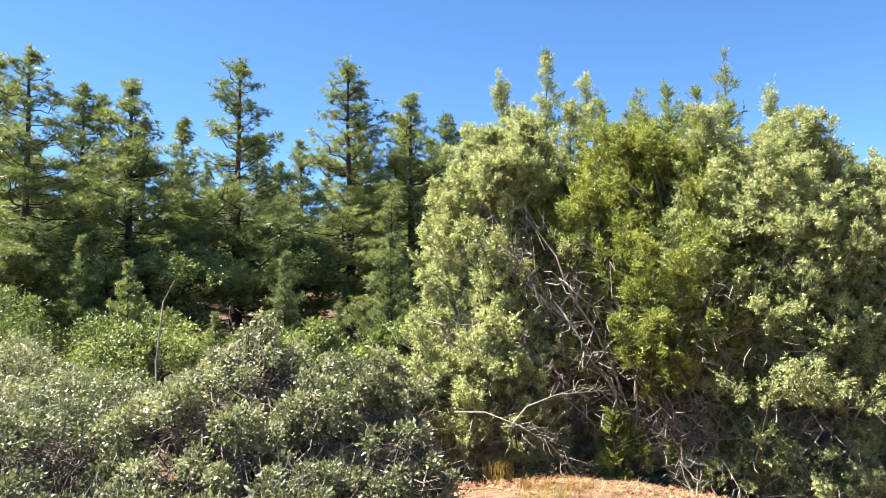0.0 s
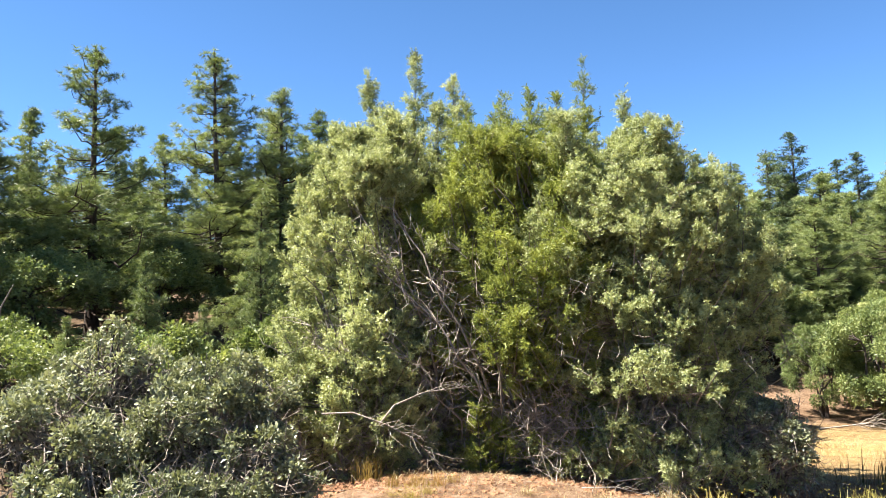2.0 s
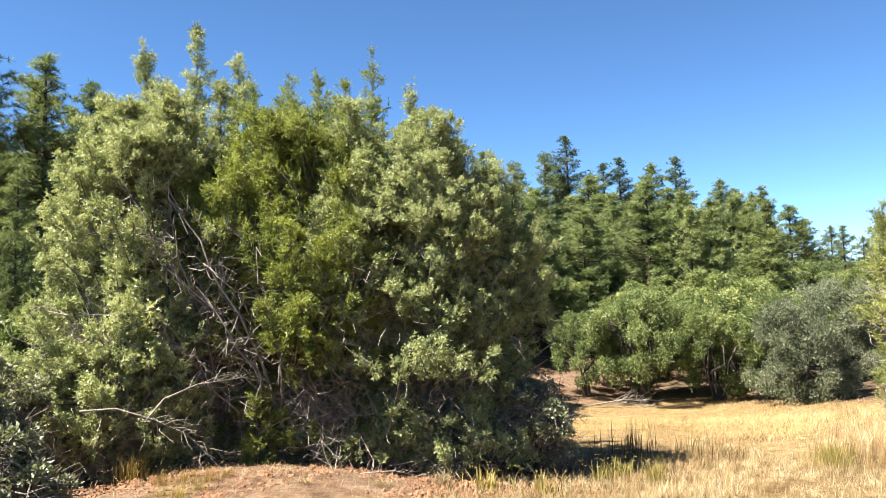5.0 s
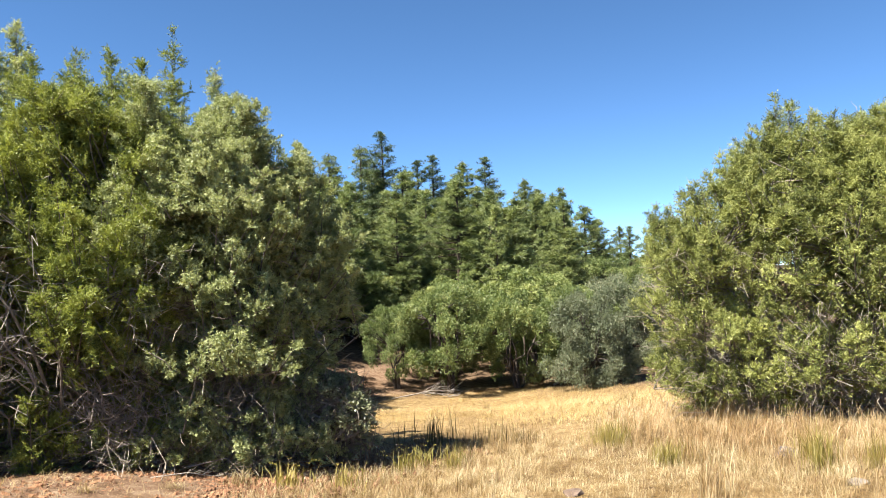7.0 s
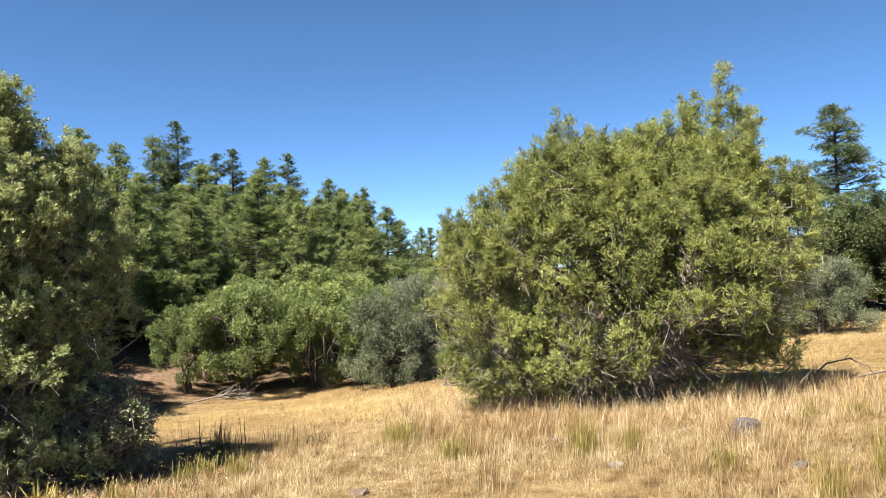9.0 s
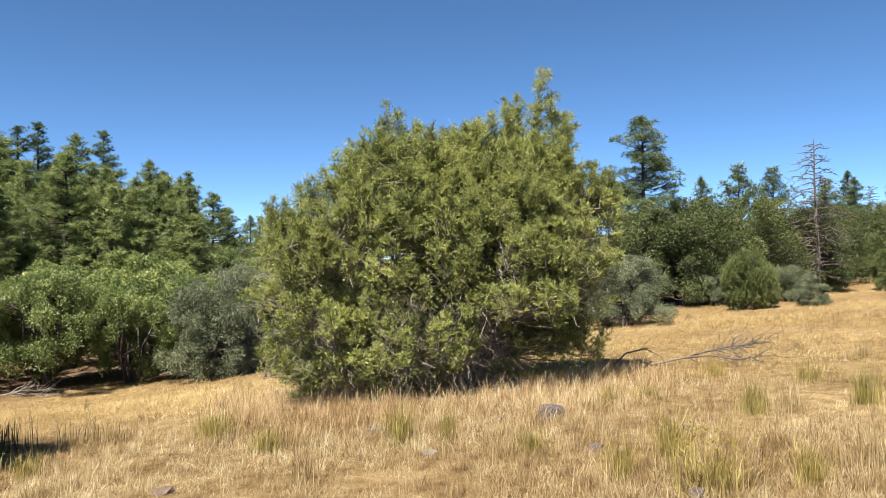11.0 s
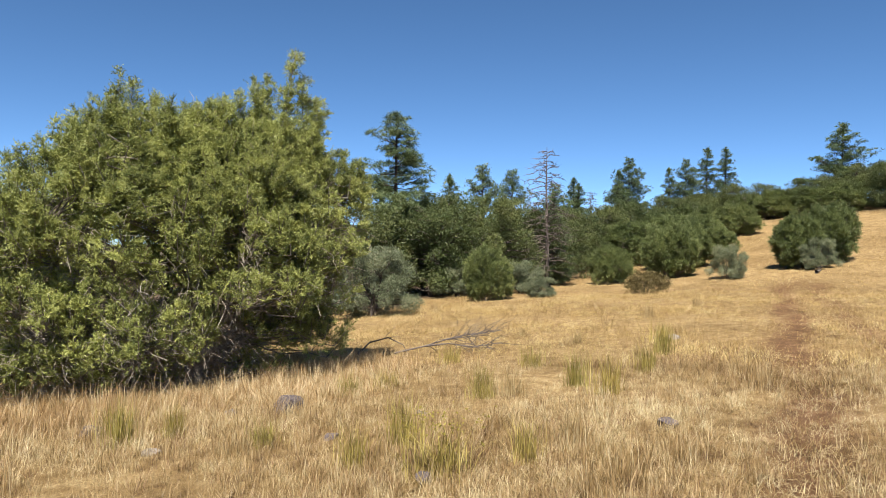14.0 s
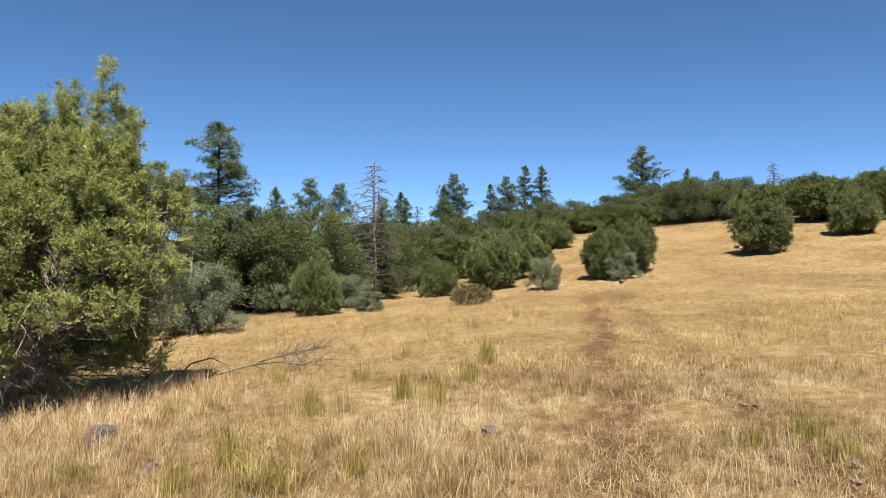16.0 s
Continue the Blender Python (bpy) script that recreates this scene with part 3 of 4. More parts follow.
rng0 = np.random.default_rng(5)
SPRAY = [scale_spray(rng0, 11, 0.10, 0.033, 0.016, (0.5, 1.8)) for _ in range(8)]
SPRAY_FAR = [scale_spray(rng0, 12, 0.18, 0.060, 0.030, (0.4, 1.6)) for _ in range(5)]
LEAFY = [scale_spray(rng0, 9, 0.09, 0.033, 0.020, (0.1, 1.5)) for _ in range(8)]
HEART = [scale_spray(rng0, 8, 0.15, 0.06, 0.030) for _ in range(4)]

# the first thicket: evergreens grown into one another
t1 = plume_tree("juniper_tree", "broad grey-green evergreen with bare grey limbs", "tree", 11,
                [(0, 0, 2.3, 1.2, 1.2, 1.75), (-0.4, -0.5, 1.1, 1.15, 0.9, 1.1), (-0.5, -0.7, 0.45, 1.0, 0.6, 0.5), (0.5, -0.5, 0.5, 0.8, 0.6, 0.5)],
                [(-0.15, 0.8, 5.0, 0.9), (0.45, 1.2, 5.5, 1.1), (0.1, 0.3, 4.5, 0.6), (0.95, 0.9, 5.15, 1.0), (-0.6, 0.2, 4.3, 0.5), (0.7, 0.5, 4.6, 0.7)],
                900, 78000, M_MAHOG, M_GREYBARK, LEAFY, dead=900, fat=0.095, long=0.5, rise=1.6, shoots=34, group="evergreen thicket", pockets=18, low=0.06, holes=[(0.3, -1.1, 2.0, 0.40), (0.75, -1.0, 1.1, 0.3), (0.65, -1.1, 1.6, 0.28)])
t1.matrix_basis = at_ground(0.95, 9.1, -5, 1.03)
t2 = plume_tree("juniper_tree", "yellow-green juniper with upright plumes and grey twigs", "tree", 12,
                [(-0.1, 0, 2.4, 1.0, 1.1, 1.7), (0.0, -0.6, 1.75, 0.75, 0.6, 0.9), (-0.88, 0.0, 1.9, 0.74, 0.85, 1.5), (0.1, 0.0, 0.7, 1.1, 0.6, 0.6), (-0.3, -0.4, 0.55, 1.0, 0.5, 0.5)],
                [(-0.35, 0.6, 4.6, 0.7), (0.1, 0.7, 4.65, 0.7), (0.75, 1.1, 5.05, 1.2), (0.45, 0.7, 4.6, 0.8), (-0.75, 0.5, 4.45, 0.6)],
                620, 60000, M_JUNIGOLD, M_GREYBARK, SPRAY, stems=10, dead=900, fat=0.105, long=0.62, shoots=24, group="evergreen thicket", pockets=18, low=0.06, holes=[(0.2, -0.9, 0.85, 0.5)])
t2.matrix_basis = at_ground(2.6, 8.4, -15, 1.02)
t3 = plume_tree("juniper_tree", "rounded olive-green evergreen with shaded skirts", "tree", 13,
                [(0, 0, 2.35, 1.25, 1.15, 1.65), (0.75, 0.2, 2.0, 0.95, 1.0, 1.45), (0.2, -0.25, 1.45, 1.2, 0.95, 0.75), (0.8, 0.1, 0.7, 0.7, 0.8, 0.6), (-0.1, 0.2, 0.6, 1.2, 0.7, 0.6), (-0.2, -0.35, 0.45, 1.0, 0.5, 0.45), (0.5, -0.2, 0.35, 1.2, 0.7, 0.32)],
                [(-0.3, 0.5, 4.15, 0.7), (0.05, 0.9, 4.8, 1.3), (0.5, 0.3, 3.95, 0.5), (0.0, 0.2, 4.0, 0.5)],
                900, 72000, M_MAHOG, M_GREYBARK, LEAFY, stems=9, dead=1000, fat=0.095, long=0.5, rise=1.6, shoots=34, group="evergreen thicket", pockets=18, low=0.06, holes=[(-0.7, -1.0, 0.9, 0.3)])
t3.matrix_basis = at_ground(3.5, 7.85, -25, 1.0)
t4 = plume_tree("juniper_tree", "tall grey-green evergreen at the back of the thicket", "tree", 14,
                [(-0.2, 0, 2.7, 2.1, 1.0, 1.75), (0.9, -0.2, 2.3, 1.3, 0.9, 1.6), (0.3, -0.3, 0.8, 2.2, 0.8, 0.8)], [(0.2, 0.2, 4.7, 0.8), (-0.6, 0.2, 4.8, 0.7), (0.9, 0, 4.3, 0.6), (-1.2, 0, 4.5, 0.6)], 240, 20000, M_MAHOG, M_GREYBARK, LEAFY, dead=60, group="evergreen thicket")
t4.matrix_basis = at_ground(2.2, 10.4, -12)
limb_rng = np.random.default_rng(15)
tangle = []
for pts, r0 in [([(0.5, -0.5, -0.1), (0.45, -0.8, 0.9), (0.4, -0.95, 1.75), (0.05, -0.85, 2.35), (-0.3, -0.7, 3.0)], 0.030), ([(0.45, -0.4, 0.2), (0.5, -0.75, 1.5), (0.2, -0.95, 2.2), (0.1, -0.8, 2.8)], 0.024),
                ([(0.5, -0.5, 0.4), (0.75, -0.8, 1.4), (0.55, -0.95, 2.1), (0.65, -0.9, 2.7)], 0.022), ([(1.0, -0.6, -0.1), (1.05, -1.0, 0.8), (0.85, -1.18, 1.5), (0.45, -1.15, 2.2), (0.1, -0.95, 2.9)], 0.030),
                ([(1.05, -0.6, -0.1), (0.95, -1.1, 1.0), (0.6, -1.2, 1.6), (0.15, -1.12, 2.1), (-0.25, -0.9, 2.5)], 0.026), ([(1.1, -0.6, -0.1), (1.15, -1.05, 1.0), (1.0, -1.15, 1.8), (0.75, -1.05, 2.5)], 0.024),
                ([(0.9, -0.6, -0.1), (0.7, -1.05, 0.7), (0.3, -1.15, 1.3), (-0.2, -1.05, 1.8)], 0.020)]:
    pts = np.array(pts)
    fine = np.stack([np.interp(np.linspace(0, 1, 13), np.linspace(0, 1, len(pts)), pts[:, k]) for k in range(3)], 1)
    fine[1:] += limb_rng.normal(0, 0.025, (12, 3))
    part("limb", tube(fine, np.linspace(r0 * 0.65, r0 * 0.25, 13), 7), M_GREYBARK, t1, "pale grey bare limb", True)
    for k in range(34):
        q = fine[limb_rng.integers(3, 13)]
        d = unit(limb_rng.normal(size=3) * np.array([1, 0.6, 1]) + np.array([-0.4, -0.2, 0.35]))
        tangle.append(tube(bent(limb_rng, q, q + d * limb_rng.uniform(0.15, 0.6), 5, 0.22), np.array([0.006, 0.005, 0.004, 0.003, 0.0015]), 3))
part("brushwood", join(tangle), M_DEAD, t1, "tangle of pale bare twigs")["kind"] = "stuff"

# the juniper that stands alone in the meadow
t5 = plume_tree("juniper_tree", "lone bushy yellow-green juniper in the dry grass", "tree", 21,
                [(0.45, 0, 1.9, 2.1, 1.7, 1.5), (-1.45, 0, 1.55, 1.4, 1.4, 1.5), (1.25, -0.2, 1.7, 1.35, 1.4, 1.1), (-1.3, -0.2, 0.6, 1.3, 0.85, 0.55), (-0.3, -0.6, 0.7, 1.3, 0.8, 0.6), (0.9, 0, 2.6, 1.3, 1.2, 1.1), (-0.6, 0, 2.65, 1.3, 1.2, 1.1),
                 (1.4, 0.1, 0.8, 1.1, 1.0, 0.6), (1.4, 0, 2.75, 0.85, 0.9, 1.05), (-1.25, 0, 2.35, 1.1, 1.0, 1.05), (-1.6, 0.2, 0.5, 1.1, 1.0, 0.45), (0.2, 0, 2.8, 1.2, 1.1, 1.0), (1.95, 0, 2.3, 0.8, 0.9, 1.1), (-1.1, -0.25, 0.38, 1.3, 0.75, 0.42), (0.5, -0.1, 0.36, 1.0, 0.7, 0.36)],
                [(-0.6, 0, 4.2, 0.7), (-0.3, 0.2, 4.05, 0.5), (0.85, 0, 4.1, 0.6), (1.45, 0, 4.85, 1.2), (1.72, 0, 4.5, 0.9), (1.2, 0.1, 4.4, 0.8), (1.05, 0, 4.3, 0.6), (1.95, 0.1, 4.2, 0.7), (-0.75, 0.1, 4.3, 0.6), (-1.1, 0, 3.9, 0.5), (0.4, 0, 3.95, 0.5), (1.9, 0, 3.95, 0.7), (0.1, 0, 3.9, 0.4), (-0.85, 0.1, 3.95, 0.5), (0.6, -0.1, 4.0, 0.4)],
                1700, 118000, M_JUNI, M_GREYBARK, SPRAY, stems=20, dead=2100, base_spread=0.35, low=0.08, fat=0.115, long=0.42, rise=1.9, pockets=22, shoots=70,
                holes=[(0.1, -1.65, 1.5, 0.36), (-0.5, -1.55, 1.15, 0.3), (0.55, -1.5, 0.8, 0.5), (1.15, -1.4, 0.65, 0.5), (0.7, -1.4, 1.9, 0.3), (-0.3, -1.5, 2.2, 0.3), (0.75, -0.9, 0.45, 0.55), (1.35, -0.9, 0.45, 0.5)])
t5.matrix_basis = at_ground(10.5, 3.95, -66)

# live oaks in the foreground
OAK_LABEL = "low live oak shrub with leathery leaves and crooked dark stems"
for i, (x, y, h, s) in enumerate([(-3.2, 5.7, 1.45, 1.0), (-1.75, 5.9, 1.8, 0.85), (-0.72, 6.0, 1.75, 0.7), (-1.0, 5.0, 0.95, 0.75), (-2.4, 4.9, 1.0, 0.85), (-3.9, 7.2, 1.5, 1.1), (-0.4, 5.45, 1.1, 0.5), (-1.5, 6.35, 2.1, 0.55), (4.55, 7.0, 1.15, 0.5)]):
    o = broadleaf("oak_shrub", OAK_LABEL, 40 + i, h, s, 60, 2700 if s > 0.6 else 1500, M_LIVEOAK, M_DARKBARK, 0.035, 12, 0.0, "live oak thicket", 0.125, 1000, "shrub")
    o.matrix_basis = at_ground(x, y)
for i, (x, y, h, s) in enumerate([(-2.7, 10.0, 1.9, 0.9), (-1.5, 9.2, 2.3, 0.6), (-4.8, 9.6, 1.5, 1.2), (-6.9, 11.4, 1.9, 1.3), (0.05, 9.6, 1.5, 0.6), (-0.55, 9.9, 2.2, 0.5)]):
    o = broadleaf("oak_shrub", "young green oak shrub behind the thicket", 50 + i, h, s, 60, 2300, M_LIVEOAK if x < -2 else M_OAK, M_DARKBARK, 0.05, 6, 0.05, "young oaks", 0.22, 120, "shrub")
    o.matrix_basis = at_ground(x, y)
for i, (x, y, h, s) in enumerate([(-9.0, 13.5, 2.2, 1.5), (-6.0, 15.0, 2.0, 1.4), (-10.5, 16.5, 2.4, 1.6), (-3.6, 15.5, 1.9, 1.3), (-7.6, 18.0, 2.0, 1.5)]):
    o = broadleaf("oak_shrub", "green oak undergrowth below the pines", 65 + i, h, s, 60, 2000, M_OAK, M_DARKBARK, 0.07, 5, 0.05, "undergrowth", 0.22, 0, "shrub")
    o.matrix_basis = at_ground(x, y)

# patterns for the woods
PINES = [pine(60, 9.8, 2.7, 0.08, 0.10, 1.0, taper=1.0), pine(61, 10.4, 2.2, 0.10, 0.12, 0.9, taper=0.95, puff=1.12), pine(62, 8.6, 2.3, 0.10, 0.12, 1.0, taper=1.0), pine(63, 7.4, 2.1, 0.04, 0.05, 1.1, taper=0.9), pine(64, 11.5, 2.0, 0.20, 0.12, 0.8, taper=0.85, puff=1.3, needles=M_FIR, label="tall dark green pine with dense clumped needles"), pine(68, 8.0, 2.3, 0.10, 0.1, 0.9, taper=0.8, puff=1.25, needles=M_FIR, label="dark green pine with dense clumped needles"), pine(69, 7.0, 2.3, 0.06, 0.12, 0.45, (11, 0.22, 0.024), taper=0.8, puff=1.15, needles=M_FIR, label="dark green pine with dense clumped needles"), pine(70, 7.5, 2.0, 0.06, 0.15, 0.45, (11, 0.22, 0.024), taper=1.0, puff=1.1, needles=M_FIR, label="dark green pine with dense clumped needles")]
THICK = (12, 0.19, 0.024)
WOOD = [pine(65, 8.0, 1.9, 0.08, 0.1, 0.7, THICK, True, 1.0), pine(66, 9.0, 1.8, 0.12, 0.15, 0.7, THICK, True, 1.0), pine(67, 6.0, 1.8, 0.03, 0.05, 1.0, (12, 0.2, 0.018), True, 0.95)]
WOOD_H = [8.0, 9.0, 6.0]
turns = np.random.default_rng(9)


planted = set()


def plant(kind, x, y, h, base_h, wide=1.0):
    """The pattern itself the first time, then copies of it."""
    size, m = h / base_h, pose(x, y, float(ground_z(x, y)) - 0.03, 0, 0, turns.uniform(0, 360))
    c = copy_thing(kind, m) if kind.name in planted else kind
    planted.add(kind.name)
    c.matrix_basis = m
    c.scale = (size * wide, size * wide, size)
    return c


BASE_H = [9.8, 10.4, 8.6, 7.4, 11.5, 8.0, 7.0, 7.5]
for k, x, y, h in [(0, -7.28, 26.0, 9.8), (1, -3.41, 27.8, 10.4), (2, -1.25, 29.0, 9.4), (2, -9.8, 23.0, 8.3), (0, -11.9, 20.8, 8.7), (1, -13.3, 26.9, 8.6),
                   (2, -13.9, 29.9, 8.6), (1, 0.3, 34.0, 9.4), (2, -6.3, 33.4, 7.5), (1, -1.6, 23.5, 5.2), (0, -15.6, 25.6, 9.1)]:
    plant(PINES[k], x, y, h, BASE_H[k], 1.45)
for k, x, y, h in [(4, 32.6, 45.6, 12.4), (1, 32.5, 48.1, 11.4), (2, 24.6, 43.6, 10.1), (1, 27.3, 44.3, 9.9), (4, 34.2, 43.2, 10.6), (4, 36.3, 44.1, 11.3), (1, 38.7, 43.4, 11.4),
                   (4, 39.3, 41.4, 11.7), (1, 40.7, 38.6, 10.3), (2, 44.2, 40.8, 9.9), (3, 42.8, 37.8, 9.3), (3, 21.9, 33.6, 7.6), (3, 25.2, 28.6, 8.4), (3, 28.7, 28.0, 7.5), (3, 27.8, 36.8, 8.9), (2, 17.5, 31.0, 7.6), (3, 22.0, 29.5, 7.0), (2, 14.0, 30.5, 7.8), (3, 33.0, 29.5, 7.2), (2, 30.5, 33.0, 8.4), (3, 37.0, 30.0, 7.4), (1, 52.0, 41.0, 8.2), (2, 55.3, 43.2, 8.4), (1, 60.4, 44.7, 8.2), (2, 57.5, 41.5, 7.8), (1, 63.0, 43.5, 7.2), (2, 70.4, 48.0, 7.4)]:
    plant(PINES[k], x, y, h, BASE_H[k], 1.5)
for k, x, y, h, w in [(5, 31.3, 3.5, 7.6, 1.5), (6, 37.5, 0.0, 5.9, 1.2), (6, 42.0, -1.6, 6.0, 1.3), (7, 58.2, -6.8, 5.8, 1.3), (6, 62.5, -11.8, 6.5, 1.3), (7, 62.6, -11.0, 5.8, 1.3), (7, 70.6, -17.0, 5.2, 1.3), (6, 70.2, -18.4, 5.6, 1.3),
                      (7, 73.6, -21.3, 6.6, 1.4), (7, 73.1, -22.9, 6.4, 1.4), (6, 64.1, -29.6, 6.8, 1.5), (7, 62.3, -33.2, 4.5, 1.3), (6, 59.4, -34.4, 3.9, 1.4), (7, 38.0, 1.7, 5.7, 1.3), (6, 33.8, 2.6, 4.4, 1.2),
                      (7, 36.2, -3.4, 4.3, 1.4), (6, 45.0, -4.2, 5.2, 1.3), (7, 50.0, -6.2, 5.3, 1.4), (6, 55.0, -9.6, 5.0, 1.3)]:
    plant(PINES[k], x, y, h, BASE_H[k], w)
# the deeper wood
fill = np.random.default_rng(17)
for n_trees, a0, a1, r0, r1, h0, h1 in [(58, -44, 24, 35, 60, 6.5, 9.5), (12, -44, 10, 27, 36, 2.5, 4.5), (60, 20, 50, 44, 80, 7.0, 9.5), (44, 20, 50, 33, 44, 5.0, 8.0)]:
    for i in range(n_trees):
        az, r = radians(fill.uniform(a0, a1)), fill.uniform(r0, r1)
        k = int(fill.integers(0, 3))
        plant(WOOD[k], r * math.sin(az), r * math.cos(az), fill.uniform(h0, h1), WOOD_H[k], 1.25)

for az, r, h in [(-40, 15, 2.4), (-34, 17, 2.8), (-29, 15.5, 2.0), (-23, 18, 3.0), (-17, 15, 2.2), (-12, 18, 3.4), (-8, 16, 2.4), (-4, 20, 4.0), (-37, 20, 3.2), (-26, 21, 3.4)]:
    plant(WOOD[2], r * math.sin(radians(az)), r * math.cos(radians(az)), h, 6.0, 0.9)

# oaks along the draw and behind the meadow
OAKS = [broadleaf("oak_tree", "leafy green oak with dark forking trunks", 70 + i, 3.5, 1.9, 62, 5400, M_OAK, M_DARKBARK, 0.066, 6, 0.05, "oaks of the draw", 0.165) for i in range(3)]
DARKOAKS = [broadleaf("oak_tree", "dark green oak at the meadow's edge", 73 + i, 3.5, 1.9, 80, 4600, M_OAKDARK, M_DARKBARK, 0.062, 4, -0.25, "oaks of the meadow's edge", 0.20) for i in range(2)]
RIDGEOAKS = [broadleaf("oak_tree", "dark bushy oak on the far ridge", 79, 3.5, 1.9, 80, 5600, M_OAKDARK, M_DARKBARK, 0.064, 3, -0.4, "oaks of the ridge", 0.26)]
FAROAKS = [broadleaf("oak_tree", "small leafy oak in the shade of the wood", 76 + i, 3.5, 1.9, 60, 2400, M_OAK, M_DARKBARK, 0.095, 4, 0.1, "oaks of the wood", 0.22) for i in range(2)]
GREYS = [broadleaf("oak_shrub", "grey-green rounded oak shrub", 80, 2.4, 1.6, 60, 6000, M_GREYOAK, M_DARKBARK, 0.052, 6, -0.3, "grey oaks", 0.20, 200, category="shrub")]
JUNIS = [plume_tree("juniper_shrub", "compact dark green juniper on the hillside", "shrub", 90 + i, [(0, 0, 1.1, 1.15, 1.1, 0.9), (0.35, 0.3, 0.75, 1.15, 1.1, 0.7), (-0.4, 0.2, 0.9, 0.9, 0.9, 0.8), (0, 0, 0.4, 1.15, 1.1, 0.4)], [], 260, 13000, M_DARKJ, M_GREYBARK, SPRAY_FAR,
                    stems=5, dead=60, fat=0.16, long=0.55, low=0.05, group="hillside junipers", rise=1.7) for i in range(2)]
# oaks below x 15 are added unseen behind the thicket; they shade the draw
for k, x, y, h, w in [(0, 18.0, 21.0, 4.3, 0.85), (1, 20.3, 19.8, 4.0, 0.9), (2, 16.9, 22.9, 3.3, 0.8), (2, 22.4, 18.6, 3.7, 0.85), (1, 19.4, 22.8, 4.4, 1.0), (2, 24.0, 22.5, 4.4, 1.1), (1, 9.5, 20.0, 4.6, 0.9), (0, 11.0, 22.6, 5.0, 0.9), (2, 11.6, 25.2, 5.2, 0.8), (1, 11.5, 26.0, 5.6, 0.9), (0, 14.2, 29.0, 5.6, 0.8), (2, 15.8, 29.8, 5.0, 0.9), (1, 19.3, 31.5, 5.0, 0.9), (0, 8.6, 24.0, 5.2, 0.9), (1, 22.5, 26.5, 4.2, 0.9), (0, 26.0, 25.0, 4.0, 0.9), (2, 35.2, 28.3, 4.2, 1.1), (0, 38.5, 26.5, 4.0, 1.0), (1, 31.5, 30.0, 4.0, 1.0), (0, 26.0, 31.5, 4.0, 1.0),
                      (1, 21.0, 30.5, 4.0, 0.9), (2, 40.0, 31.0, 4.4, 1.1), (0, 43.0, 29.0, 4.2, 1.1)]:
    plant(OAKS[k], x, y, h, 3.5, w)
for k, x, y, h, w in [(0, 30.0, 2.0, 4.2, 1.0), (1, 32.0, -0.4, 4.2, 0.9), (1, 28.5, 4.6, 4.0, 1.0), (1, 34.5, 1.5, 4.6, 1.0), (0, 36.0, -2.2, 4.0, 1.0), (0, 27.5, 7.0, 4.0, 1.1), (1, 39.5, -3.6, 4.0, 1.0)]:
    plant(DARKOAKS[k], x, y, h, 3.5, w)
for x, y, h, w in [(44.0, -5.0, 4.0, 1.1), (48.0, -7.5, 3.8, 1.2), (53.0, -10.5, 3.6, 1.2), (58.0, -14.0, 3.4, 1.2), (62.0, -17.5, 3.0, 1.2), (60.5, -29.5, 3.6, 1.0), (57.5, -30.5, 3.8, 1.1), (56.0, -33.0, 3.4, 1.1),
                   (51.0, -39.0, 2.6, 1.2), (48.5, -41.0, 2.6, 1.2), (46.0, -42.0, 2.8, 1.2), (53.5, -37.5, 3.0, 1.2), (66.0, -24.0, 2.8, 1.2), (64.0, -26.5, 2.9, 1.2), (63.0, -28.5, 3.2, 1.1), (61.8, -31.5, 3.6, 1.0), (59.0, -32.0, 3.8, 1.0), (68.0, -22.0, 3.0, 1.2), (70.0, -20.0, 2.4, 1.2), (57.5, -35.5, 3.4, 1.1)]:
    plant(RIDGEOAKS[0], x, y, h, 3.5, w)
for x, y, h, w in [(20.7, 16.6, 3.4, 0.75), (24.5, 18.0, 3.6, 0.8), (22.0, 3.0, 2.1, 1.0), (33.4, -10.7, 1.5, 0.9), (34.2, -14.9, 1.4, 0.95), (26.5, 3.5, 1.3, 1.2), (29.5, 0.9, 1.2, 1.3), (30.5, -1.6, 1.3, 1.2), (24.0, 6.0, 1.4, 1.2)]:
    plant(GREYS[0], x, y, h, 2.4, w)
for k, x, y, h, w in [(0, 25.9, -0.3, 1.9, 0.75), (1, 35.0, -5.8, 1.8, 0.9), (0, 36.2, -9.0, 2.5, 0.9), (1, 35.6, -14.7, 2.5, 0.85), (0, 36.2, -16.3, 2.8, 0.8), (0, 37.0, -24.3, 2.9, 0.85), (1, 39.1, -31.2, 2.7, 0.9),
                      (1, 41.0, -10.5, 2.4, 1.2), (0, 44.0, -12.5, 2.4, 1.2), (1, 45.5, -9.0, 2.6, 1.3), (0, 48.0, -11.5, 2.6, 1.3), (1, 52.0, -34.0, 2.8, 1.3), (0, 47.0, -35.0, 3.2, 1.3), (1, 44.0, -37.0, 3.2, 1.3),
                      (0, 50.0, -14.0, 2.3, 1.2), (1, 54.0, -17.5, 2.3, 1.2), (0, 52.0, -12.0, 2.6, 1.2), (1, 57.0, -15.5, 2.6, 1.2), (0, 62.0, -23.5, 2.3, 1.3), (1, 60.5, -25.5, 2.3, 1.3), (1, 63.5, -21.5, 2.1, 1.3), (0, 59.5, -27.5, 2.4, 1.2)]:
    plant(JUNIS[k], x, y, h, 2.1, w)
for i in range(34):
    az, r = radians(fill.uniform(-44, 26)), fill.uniform(23, 44)
    plant(FAROAKS[i % 2], r * math.sin(az), r * math.cos(az), fill.uniform(1.8, 3.4), 3.5, 1.2)
# ---- grass ----


